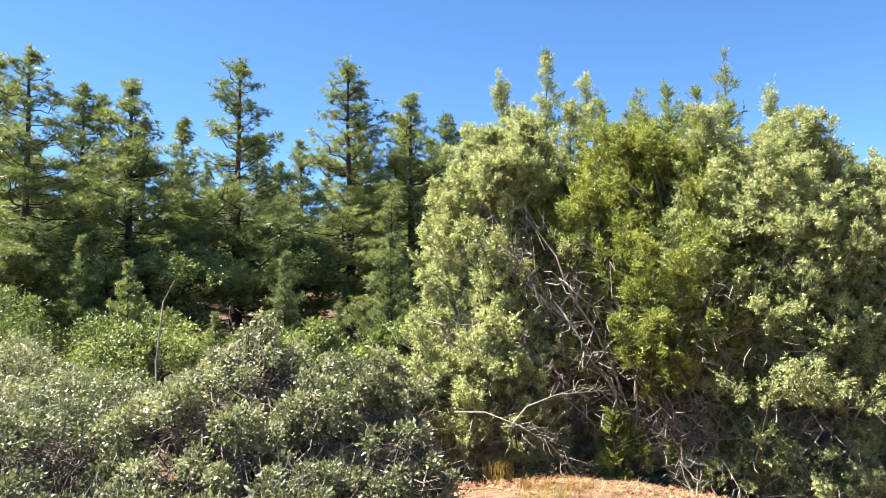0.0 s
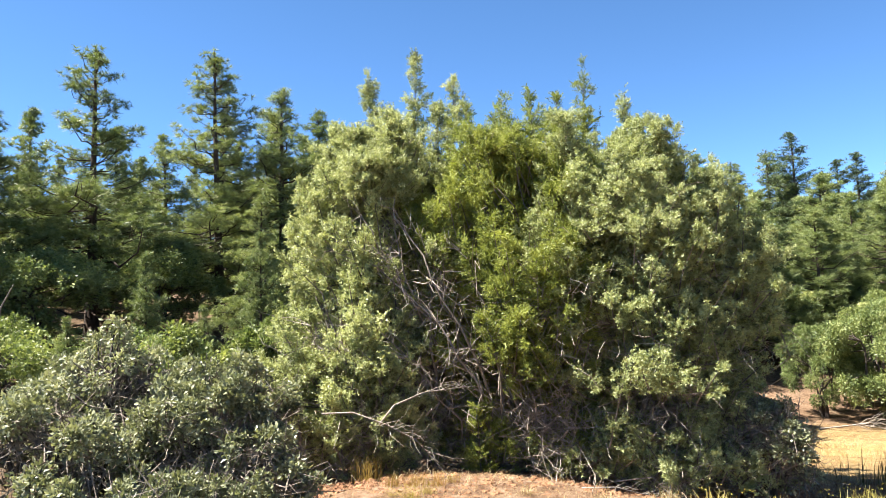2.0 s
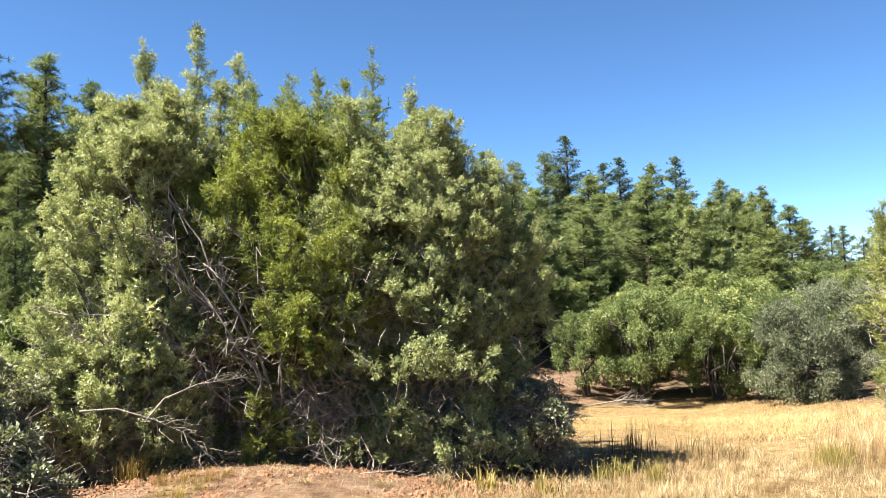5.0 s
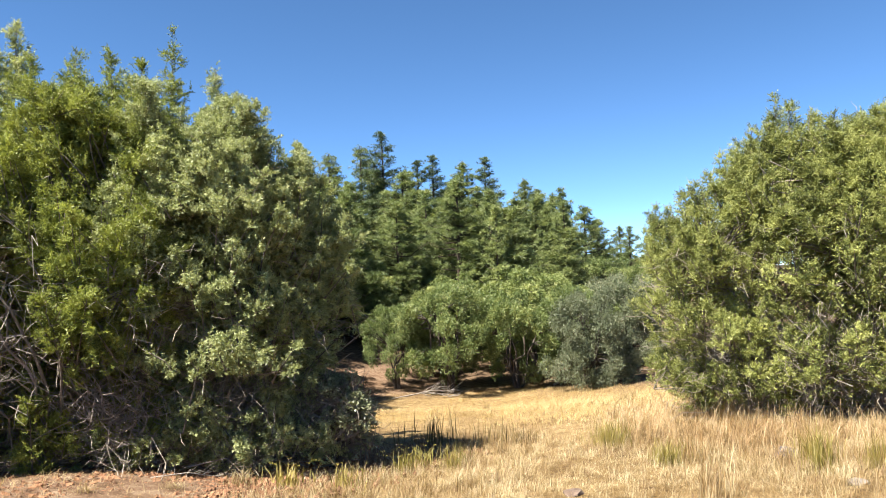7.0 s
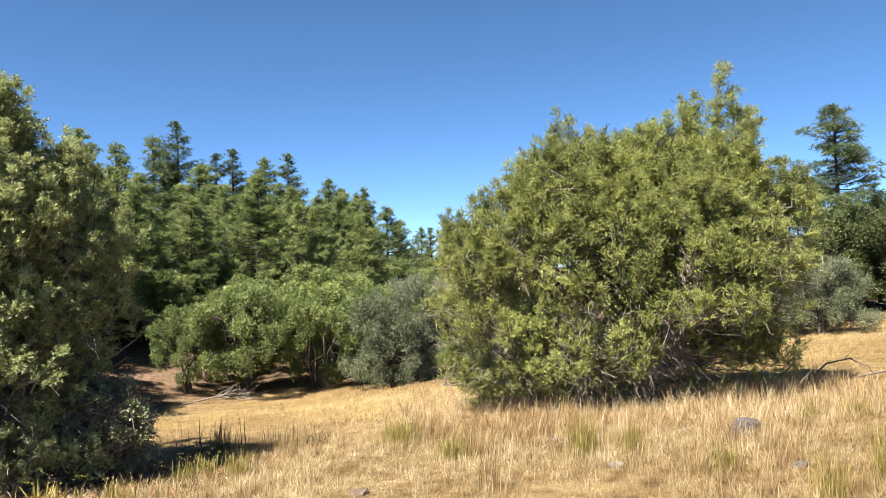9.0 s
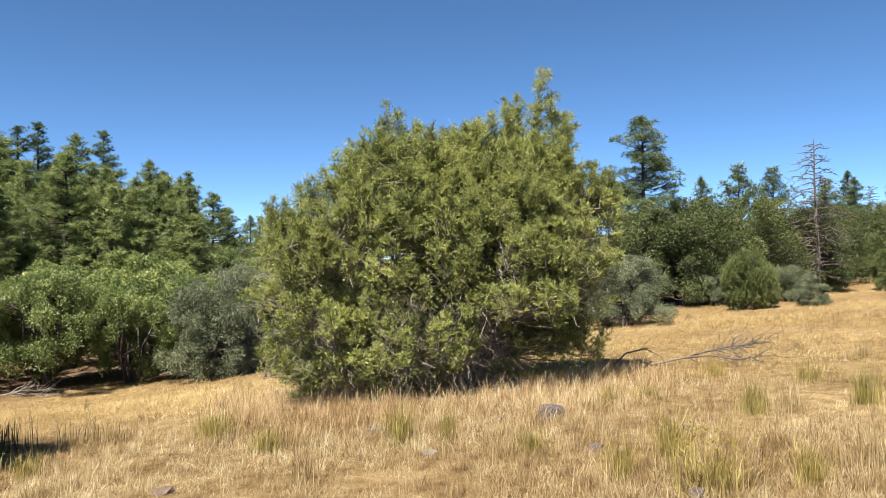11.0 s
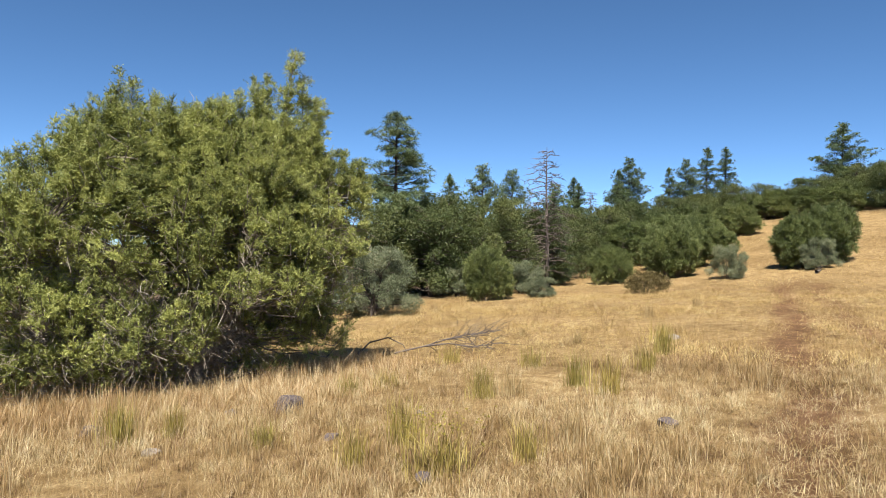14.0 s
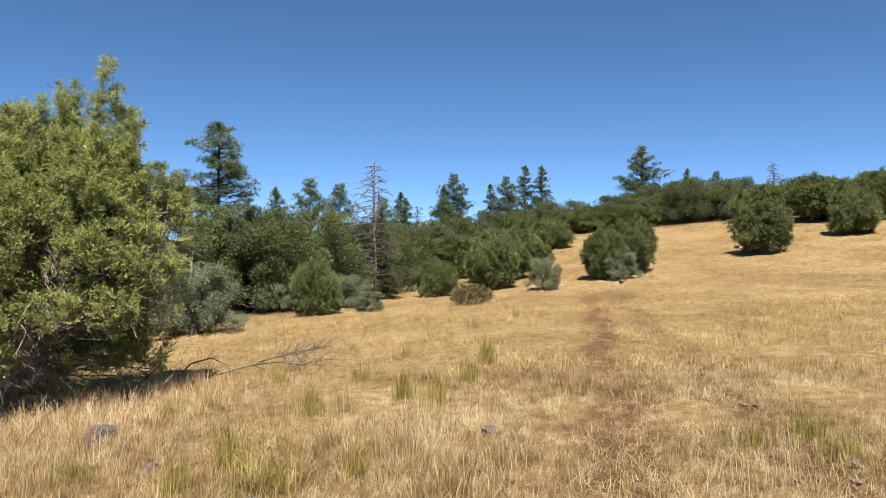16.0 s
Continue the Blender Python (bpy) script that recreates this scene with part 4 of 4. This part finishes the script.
def blade_tuft(rng, n, height, width, lean=0.45, spread=0.05, simple=False):
    """Blades from one root; simple ones are single slivers for the distance."""
    V, F = [], []
    for i in range(n):
        a = rng.uniform(0, 2 * np.pi)
        b = np.array([rng.normal(0, spread), rng.normal(0, spread), -0.02])
        out = np.array([math.cos(a), math.sin(a), 0])
        L = height * rng.uniform(0.55, 1.15)
        k = rng.uniform(0.1, 1.0) * lean
        tip = b + out * L * min(k, 1.2) * 1.1 + np.array([0, 0, L * max(0.12, 1 - 0.4 * k)])
        s = unit(np.cross(out + rng.normal(0, 0.3, 3), [0, 0, 1])) * width * 0.5
        q = len(V)
        if simple:
            V += [b - s, b + s, tip]
            F.append([q, q + 1, q + 2])
        else:
            mid = b + out * L * k * 0.35 + np.array([0, 0, L * max(0.1, 0.6 - 0.2 * k)])
            V += [b - s, b + s, mid - s * 0.8, mid + s * 0.8, tip]
            F += [[q, q + 1, q + 3], [q, q + 3, q + 2], [q + 2, q + 3, q + 4]]
    return np.array(V), np.array(F)


def grass_field(name, label, seed, r0, r1, a0, a1, count, templates, mat, sizes, grass_on=0.5, clump=0.0, keep_track=0.02):
    rng = np.random.default_rng(seed)
    r = np.sqrt(rng.uniform(r0 ** 2, r1 ** 2, count))
    az = np.radians(rng.uniform(a0, a1, count))
    x, y = r * np.sin(az), r * np.cos(az)
    chance = meadow(x, y) * (1 - 0.97 * bare(x, y)) * (1 - (1 - keep_track) * track(x, y))
    patch = 0.5 + 0.5 * np.sin(1.3 * x + 2 * np.sin(0.7 * y)) * np.cos(1.1 * y + 1.5 * np.sin(0.9 * x))
    fleck = 0.5 + 0.5 * np.sin(5.1 * x + 2.3 * np.sin(3.7 * y + x)) * np.cos(4.3 * y + 1.9 * np.sin(4.9 * x))
    chance = chance * (1 - clump * (1 - (0.55 * patch + 0.45 * fleck) * 1.15))
    ok = rng.random(count) < chance
    x, y = x[ok], y[ok]
    pos = np.stack([x, y, ground_z(x, y)], 1)
    dirs = rng.normal(0, 0.13, pos.shape) + np.array([0, 0, 1.0])
    size = rng.uniform(*sizes, len(x)) * (0.6 + 0.35 * patch[ok] + 0.35 * fleck[ok])
    V, F = mixed(templates, pos, dirs, size, rng)
    return tagged(new(name, mesh_of(name, V, F, mat)), label, "grass", kind="stuff")


g = np.random.default_rng(3)
NEAR = [blade_tuft(g, 15, h, 0.0028, k, 0.05) for h, k in ((0.05, 1.9), (0.07, 1.7), (0.10, 1.6), (0.13, 1.3), (0.17, 1.1), (0.24, 0.8))]
FLAT = [blade_tuft(g, 8, h, 0.0042, 2.6, 0.08) for h in (0.08, 0.12, 0.17)]
MID = [blade_tuft(g, 14, h, 0.0055, k, 0.16, True) for h, k in ((0.05, 1.7), (0.07, 1.5), (0.09, 1.3), (0.12, 1.2), (0.17, 1.0))]
FAR = [blade_tuft(g, 11, h, 0.013, k, 0.30, True) for h, k in ((0.06, 1.4), (0.08, 1.1), (0.11, 0.9), (0.14, 0.8))]
grass_field("grass", "dry golden meadow grass with bent blades", 1, 3.0, 11.0, 25, 140, 27000, NEAR, M_GRASS, (0.55, 1.25), clump=0.95)
grass_field("straw", "flattened pale straw lying on the soil", 4, 3.0, 11.0, 25, 140, 24000, FLAT, M_GRASS, (0.5, 1.1), clump=0.2, keep_track=0.8)
grass_field("grass", "dry golden meadow grass further off", 2, 11.0, 28.0, 25, 140, 75000, MID, M_GOLD, (0.6, 1.35), clump=0.85)
grass_field("grass", "pale dry grass on the far slope", 3, 28.0, 70.0, 80, 140, 30000, FAR, M_GOLD, (0.6, 1.1), clump=0.5)

grass_field("grass", "sparse dry grass round the worn track", 7, 0.5, 3.0, -180, 180, 900, NEAR[:4], M_GRASS, (0.5, 1.0), clump=0.5)
grass_field("grass", "dry meadow grass beside the track", 8, 3.0, 14.0, 140, 290, 9000, MID, M_GRASS, (0.6, 1.2), clump=0.6)
grass_field("weed", "patches of reddish-brown dry weeds in the grass", 6, 3.0, 12.0, 25, 140, 9000, NEAR[:5], M_BROWN, (0.6, 1.2), clump=1.0)["category"] = "weed"

grass_field("weed", "brown dry weeds scattered over the slope", 9, 11.0, 30.0, 40, 140, 16000, MID, M_BROWN, (0.5, 1.1), clump=1.0)["category"] = "weed"



def grass_ring(x0, y0, r0, r1, count, seed):
    """Ungrazed tall grass round the foot of a tree."""
    rng = np.random.default_rng(seed)
    r, a = rng.uniform(r0, r1, count), rng.uniform(0, 2 * np.pi, count)
    x, y = x0 + r * np.cos(a), y0 + r * np.sin(a)
    pos = np.stack([x, y, ground_z(x, y)], 1)
    V, F = mixed(NEAR[3:], pos, rng.normal(0, 0.15, pos.shape) + np.array([0, 0, 1.0]), rng.uniform(0.9, 1.9, count), rng)
    tagged(new("grass", mesh_of("grass", V, F, M_GRASS)), "tall pale grass round the foot of the juniper", "grass", kind="stuff")


grass_ring(10.5, 3.95, 1.3, 3.3, 2400, 12)

# ---- rocks, tufts and dead wood ----


def rock(label, seed, x, y, size, mat, flat=0.65, sink=0.36, turn=0.0):
    """A broken stone: a ball cut by random planes, with small dents."""
    rng = np.random.default_rng(seed)
    bm = bmesh.new()
    bmesh.ops.create_icosphere(bm, subdivisions=3, radius=1.0)
    V = np.array([v.co[:] for v in bm.verts])
    for n in unit(rng.normal(size=(11, 3))):
        d = V @ n - rng.uniform(0.45, 0.8)
        V -= np.maximum(d, 0)[:, None] * n * 0.95
    V += 0.03 * np.sin(V[:, [1, 2, 0]] * 7 + seed)
    V *= np.array([1.0, rng.uniform(0.7, 0.95), flat]) * size * 0.5
    F = np.array([[v.index for v in f.verts] for f in bm.faces])
    bm.free()
    ob = new("rock", mesh_of("rock", V, F, mat))
    ob.matrix_basis = pose(x, y, Z0(x, y) + size * flat * (0.5 - sink) * 0.7, 0, 0, turn)
    return tagged(ob, label, "rock")


def Z0(x, y):
    return float(ground_z(x, y))


rock("purplish grey basalt rock with pale lichen", 1, 8.35, 1.78, 0.46, M_ROCK, 0.75)
rock("dark half-buried basalt rock in the grass", 2, 7.5, 3.45, 0.34, M_ROCK, 0.55)
rock("small dark round stone beside the track", 3, 7.18, -1.92, 0.22, M_ROCK, 0.6, 0.4)
rock("brown half-buried stone in the grass", 4, 5.11, 4.1, 0.26, M_BROWNROCK, 0.45, 0.4)
rock("pale flat stone in the grass", 5, 6.62, 2.46, 0.24, M_PALEROCK, 0.35)
rock("pale flat stone beside a grass tuft", 6, 13.5, -3.44, 0.60, M_PALEROCK, 0.25)
rock("small dark stone in the straw", 7, 5.72, 0.09, 0.17, M_ROCK, 0.6)
rock("small dark stone in the straw", 8, 7.0, 1.0, 0.20, M_ROCK, 0.5)
rock("small dark stone in the straw", 9, 7.9, 0.3, 0.16, M_ROCK, 0.5)
rock("pale stone near the dark rock", 10, 8.3, 2.35, 0.20, M_PALEROCK, 0.4)
scatter = np.random.default_rng(31)
for i in range(26):                                     # stones along the second wheel track and on the bank
    x = scatter.uniform(4.8, 11)
    rock("small brown stone in the wheel track", 100 + i, x, -3.95 - 0.36 * (x - 5.61) + scatter.normal(0, 0.25), scatter.uniform(0.05, 0.13), M_BROWNROCK, 0.45, 0.4)["group"] = "track stones"
for i in range(30):
    x, y = scatter.uniform(-0.4, 4.6), scatter.uniform(6.2, 7.3)
    rock("reddish stone on the bare earth", 140 + i, x, y, scatter.uniform(0.04, 0.11), M_REDROCK, 0.7)["group"] = "earth stones"


def clods():
    """Crumbs of red earth, too many to count."""
    rng = np.random.default_rng(33)
    n = 26000
    x, y = rng.uniform(-1.2, 6.4, n), rng.uniform(5.6, 8.2, n)
    ok = rng.random(n) < bare(x, y)
    x, y = x[ok], y[ok]
    tv = np.array([(1, 0, 0), (-1, 0, 0), (0, 1, 0), (0, -1, 0), (0, 0, 0.8), (0, 0, -0.5)], float)
    tf = np.array([(0, 2, 4), (2, 1, 4), (1, 3, 4), (3, 0, 4), (2, 0, 5), (1, 2, 5), (3, 1, 5), (0, 3, 5)])
    k = len(x)
    size = (0.007 + 0.040 * rng.random(k) ** 4)[:, None] * rng.uniform(0.6, 1.3, (k, 3))
    V, F = strew((tv, tf), np.stack([x, y, ground_z(x, y) + 0.004], 1), turned(rng.normal(size=(k, 3)) * 0.4 + np.array([0, 0, 1.0]), rng), size)
    tagged(new("clods", mesh_of("clods", V, F, M_REDROCK)), "loose crumbs of red earth and gravel", "gravel", kind="stuff")


clods()


def earth_litter():
    """Straws and dead blades strewn on the bare earth."""
    rng = np.random.default_rng(35)
    n = 2600
    x, y = rng.uniform(-1.0, 6.4, n), rng.uniform(5.6, 8.2, n)
    patch = 0.5 + 0.5 * np.sin(2.1 * x + 1.3) * np.cos(2.9 * y + x)
    ok = rng.random(n) < bare(x, y) * patch
    x, y = x[ok], y[ok]
    pos = np.stack([x, y, ground_z(x, y) + 0.004], 1)
    V, F = mixed(FLAT, pos, rng.normal(0, 0.1, pos.shape) + np.array([0, 0, 1.0]), rng.uniform(0.5, 1.1, len(x)), rng)
    tagged(new("straw", mesh_of("straw", V, F, M_GRASS)), "dead straw strewn on the bare red earth", "grass", kind="stuff")


earth_litter()


def bunch(name, label, seed, n, height, width, lean, spread, mat, group, flowers=0):
    rng = np.random.default_rng(seed)
    ob = thing(name, label, "grass" if name == "grass_tuft" else "plant", group)
    part("tussock", blade_tuft(rng, n, height, width, lean, spread), mat, ob)["kind"] = "stuff"
    if flowers:
        pos = np.stack([rng.normal(0, spread * 1.5, flowers), rng.normal(0, spread * 1.5, flowers), height * rng.uniform(0.7, 1.05, flowers)], 1)
        part("blossom", mixed([leaf_cluster(rng, 5, 0.015, 0.016, 0.011)], pos, rng.normal(0, 0.4, pos.shape) + np.array([0, 0, 1.0]), rng.uniform(0.7, 1.4, flowers), rng), M_FLOWER, ob)["kind"] = "stuff"
    return ob


def sow(kind, places, seed):
    rng = np.random.default_rng(seed)
    for i, (x, y, s) in enumerate(places):
        m = pose(x, y, Z0(x, y) - 0.01, 0, 0, rng.uniform(0, 360))
        c = copy_thing(kind, m) if i else kind
        c.matrix_basis = m
        c.scale = (s, s, s * rng.uniform(0.85, 1.15))


tuft_a = bunch("grass_tuft", "upright olive-green bunch of grass in the meadow", 51, 150, 0.44, 0.005, 0.38, 0.065, M_STRAW, "green tufts")
sow(tuft_a, [(6.91, 2.87, 1.0), (7.24, 2.51, 0.8), (6.08, 0.65, 0.9), (6.69, 0.33, 1.15), (6.19, -0.63, 0.9), (9.19, -1.37, 1.1), (8.69, -1.64, 1.1), (10.1, -2.34, 1.0), (8.79, -0.28, 1.0), (11.75, -2.94, 1.1)], 1)
tuft_b = bunch("grass_tuft", "spreading yellow-green bunch of grass", 52, 150, 0.34, 0.005, 0.6, 0.085, M_STRAW, "green tufts")
sow(tuft_b, [(6.71, 4.29, 1.0), (6.89, 1.56, 0.9), (7.25, 5.45, 1.1), (6.6, 4.19, 0.9), (6.0, -3.78, 0.8), (5.46, -4.21, 0.9), (6.06, -4.33, 1.0), (8.62, -0.29, 0.9), (10.69, -0.95, 1.1), (5.4, 6.03, 1.0), (7.2, 5.27, 1.2),
             (7.43, 3.15, 1.0), (13.0, -3.2, 1.3), (11.5, 0.2, 1.0), (9.6, 0.9, 1.0), (9.2, 1.3, 0.9)], 2)
more = np.random.default_rng(57)
spots = [(r * math.sin(a), r * math.cos(a), more.uniform(0.7, 1.3)) for r, a in [(more.uniform(5, 24), radians(more.uniform(42, 118))) for _ in range(46)]]
tuft_c = bunch("grass_tuft", "dry pale bunch of taller grass", 53, 100, 0.32, 0.0045, 0.6, 0.075, M_GRASS, "dry tufts")
sow(tuft_c, [p for p in spots if track(p[0], p[1]) < 0.1], 3)
bush = bunch("flowering_bush", "low yellow-flowered bush with thin green stems", 54, 190, 0.36, 0.006, 0.9, 0.10, M_STRAW, "", 70)
sow(bush, [(5.95, 0.0, 1.15), (0.85, 6.6, 0.42), (1.02, 6.72, 0.34), (0.7, 6.72, 0.3)], 4)
weed = bunch("weed", "dark upright weed stalks at the shade's edge", 55, 60, 0.36, 0.008, 0.35, 0.14, M_WEED, "dark weeds")
sow(weed, [(6.47, 7.66, 1.3), (6.76, 6.77, 1.2), (6.2, 7.3, 0.8), (6.95, 6.5, 0.8)], 5)
young = bunch("weed", "fresh yellow-green weed on the bare earth", 56, 70, 0.28, 0.012, 0.5, 0.09, M_STRAW, "green weeds", 10)
sow(young, [(3.62, 6.38, 1.0), (4.07, 6.0, 0.9), (4.9, 6.2, 0.9), (5.2, 6.4, 1.0)], 6)
rust = bunch("grass_tuft", "rust-orange dry bunch of grass on bare earth", 58, 130, 0.42, 0.006, 0.55, 0.10, M_ORANGE, "orange tufts")
sow(rust, [(0.55, 7.7, 0.75), (0.93, 7.0, 0.5), (1.15, 6.95, 0.45), (0.75, 7.1, 0.4), (1.3, 7.05, 0.35)], 7)
pale = bunch("grass_tuft", "pale grey dead bunch of grass", 59, 90, 0.24, 0.006, 1.1, 0.08, M_GRASS, "pale tufts")
sow(pale, [(3.24, 6.56, 1.0), (2.6, 6.5, 0.7), (4.5, 6.1, 0.8), (1.9, 6.6, 0.7)], 8)


def snag(seed, h, x, y):
    """A dead pine: bare trunk with drooping broken limbs."""
    rng = np.random.default_rng(seed)
    ob = thing("dead_pine", "standing dead pine with bare grey limbs", "tree", "dead pines", "", pose(x, y, Z0(x, y) - 0.05))
    n = 9
    path = np.stack([np.cumsum(rng.normal(0, 0.02, n)), np.cumsum(rng.normal(0, 0.02, n)), np.linspace(0, h, n)], 1)
    part("trunk", tube(path, np.linspace(0.0155 * h, 0.012, n), 7), M_SNAG, ob, smooth=True)
    for i in range(80):
        z = h * (0.10 + 0.88 * (i / 80))
        u = z / h
        az = i * 2.4 + rng.uniform(-0.5, 0.5)
        L = h * (0.20 * (1 - u) ** 0.5 + 0.035) * rng.uniform(0.6, 1.25)
        out = np.array([math.cos(az), math.sin(az), rng.uniform(-0.35, 0.05) + 0.4 * max(0, u - 0.6)])
        p0 = np.array([np.interp(z, path[:, 2], path[:, 0]), np.interp(z, path[:, 2], path[:, 1]), z])
        line = bent(rng, p0, p0 + out * L, 5, 0.08, 0.12)
        geo = [tube(line, np.linspace(0.024, 0.007, 5), 4)]
        for k in range(11):
            q = line[1 + k % 4]
            geo.append(tube(bent(rng, q, q + unit(out + rng.normal(0, 0.6, 3)) * L * rng.uniform(0.15, 0.4), 3, 0.15), np.array([0.011, 0.008, 0.004]), 3))
        part("branch", join(geo), M_SNAG, ob)
    return ob


snag(61, 6.4, 34.3, -3.0)
snag(62, 4.6, 57.5, -8.0)
snag(63, 4.4, 53.6, -36.0)


def fallen(label, seed, lines, mat, r0=0.035, twig=10, spread=0.35):
    rng = np.random.default_rng(seed)
    x0, y0 = lines[0][0][:2]
    foot = np.array([x0, y0, Z0(x0, y0)])
    ob = thing("fallen_branch", label, "branch", at=pose(*foot))
    for pts in lines:
        pts = np.array(pts)
        pts[:, 2] += [Z0(x, y) for x, y in pts[:, :2]]
        pts -= foot
        part("limb", tube(pts, np.linspace(r0, r0 * 0.3, len(pts)), 6), mat, ob, smooth=True)
        for k in range(twig):
            t = rng.uniform(0.35, 1.0) * (len(pts) - 1)
            i = min(int(t), len(pts) - 2)
            q = pts[i] + (pts[i + 1] - pts[i]) * (t - i)
            d = unit((pts[-1] - pts[0]) / np.linalg.norm(pts[-1] - pts[0]) + rng.normal(0, 0.6, 3) + np.array([0, 0, 0.15]))
            part("twig", tube(bent(rng, q, q + d * spread * rng.uniform(0.4, 1.1), 4, 0.12), np.array([0.3, 0.25, 0.16, 0.05]) * min(r0, 0.04), 4), mat, ob, smooth=True)
    return ob


fallen("arched dark dead branch beside the lone juniper", 71, [[(12.68, 1.85, 0.0), (12.72, 1.6, 0.24), (12.76, 1.3, 0.30), (12.8, 1.05, 0.16), (12.82, 0.98, 0.0)]], M_SNAG, 0.016, 4)
fallen("grey fallen branch with many bare twigs in the grass", 72, [[(12.8, 1.2, 0.03), (12.85, 0.7, 0.12), (12.88, 0.3, 0.22), (12.9, -0.15, 0.24)], [(12.85, 0.7, 0.12), (12.7, 0.3, 0.16), (12.6, -0.1, 0.10), (12.65, -0.5, 0.14)], [(12.87, 0.4, 0.2), (13.0, 0.0, 0.26), (13.05, -0.5, 0.30)]], M_SNAG, 0.017, 26, 0.5)
fallen("pale dead limb lying against the evergreen thicket", 73, [[(0.1, 7.55, 0.75), (0.4, 7.42, 0.72), (0.7, 7.3, 0.58), (1.0, 7.28, 0.4), (1.35, 7.4, 0.0)], [(0.65, 7.32, 0.58), (0.8, 7.3, 0.75), (1.1, 7.35, 0.85), (1.6, 7.7, 0.9), (2.0, 8.1, 0.6)]], M_DEAD, 0.010, 26, 0.4)
fallen("grey dead twigs on the shaded earth", 74, [[(2.6, 7.1, 0.02), (2.9, 6.95, 0.08), (3.2, 6.95, 0.03)], [(3.0, 7.2, 0.1), (3.3, 7.0, 0.2), (3.45, 6.85, 0.02)]], M_DEAD, 0.008, 10, 0.3)
fallen("pale curved log under the oaks", 75, [[(20.9, 18.6, 0.05), (21.6, 18.1, 0.3), (22.3, 17.9, 0.1), (22.6, 17.7, 0.2)]], M_DEAD, 0.045, 5, 0.6)
fallen("heap of grey dead branches by the draw", 76, [[(15.2, 20.9, 0.05), (16.3, 20.6, 0.25), (17.4, 20.2, 0.1)], [(15.8, 20.9, 0.1), (16.6, 20.4, 0.35), (17.6, 20.4, 0.2)]], M_DEAD, 0.03, 22, 0.8)
fallen("weathered log end beside the far track", 77, [[(32.4, -14.0, 0.10), (32.65, -14.2, 0.11), (32.9, -14.4, 0.10)]], M_SNAG, 0.08, 0)
stalk = new("dead_stalk", mesh_of("dead_stalk", *join([tube(np.array([(0, 0, -0.05), (0.02, 0.01, 0.8), (0.0, 0.0, 1.6), (0.05, 0.0, 2.1), (0.14, 0.0, 2.28)]), np.array([0.013, 0.011, 0.009, 0.007, 0.003]), 6)]), M_DEAD, True))
stalk.matrix_basis = at_ground(-2.35, 6.1)
tagged(stalk, "thin pale dead stem standing over the live oaks", "branch")
brown = broadleaf("shrub", "low brown dry shrub in the meadow", 85, 0.7, 0.75, 26, 700, M_WEED, M_DARKBARK, 0.06, 5, 0.0, "", 0.3, 0, "shrub")
brown.matrix_basis = at_ground(27.5, -5.9)
plant(GREYS[0], 26.8, -2.2, 0.75, 2.4, 1.3)
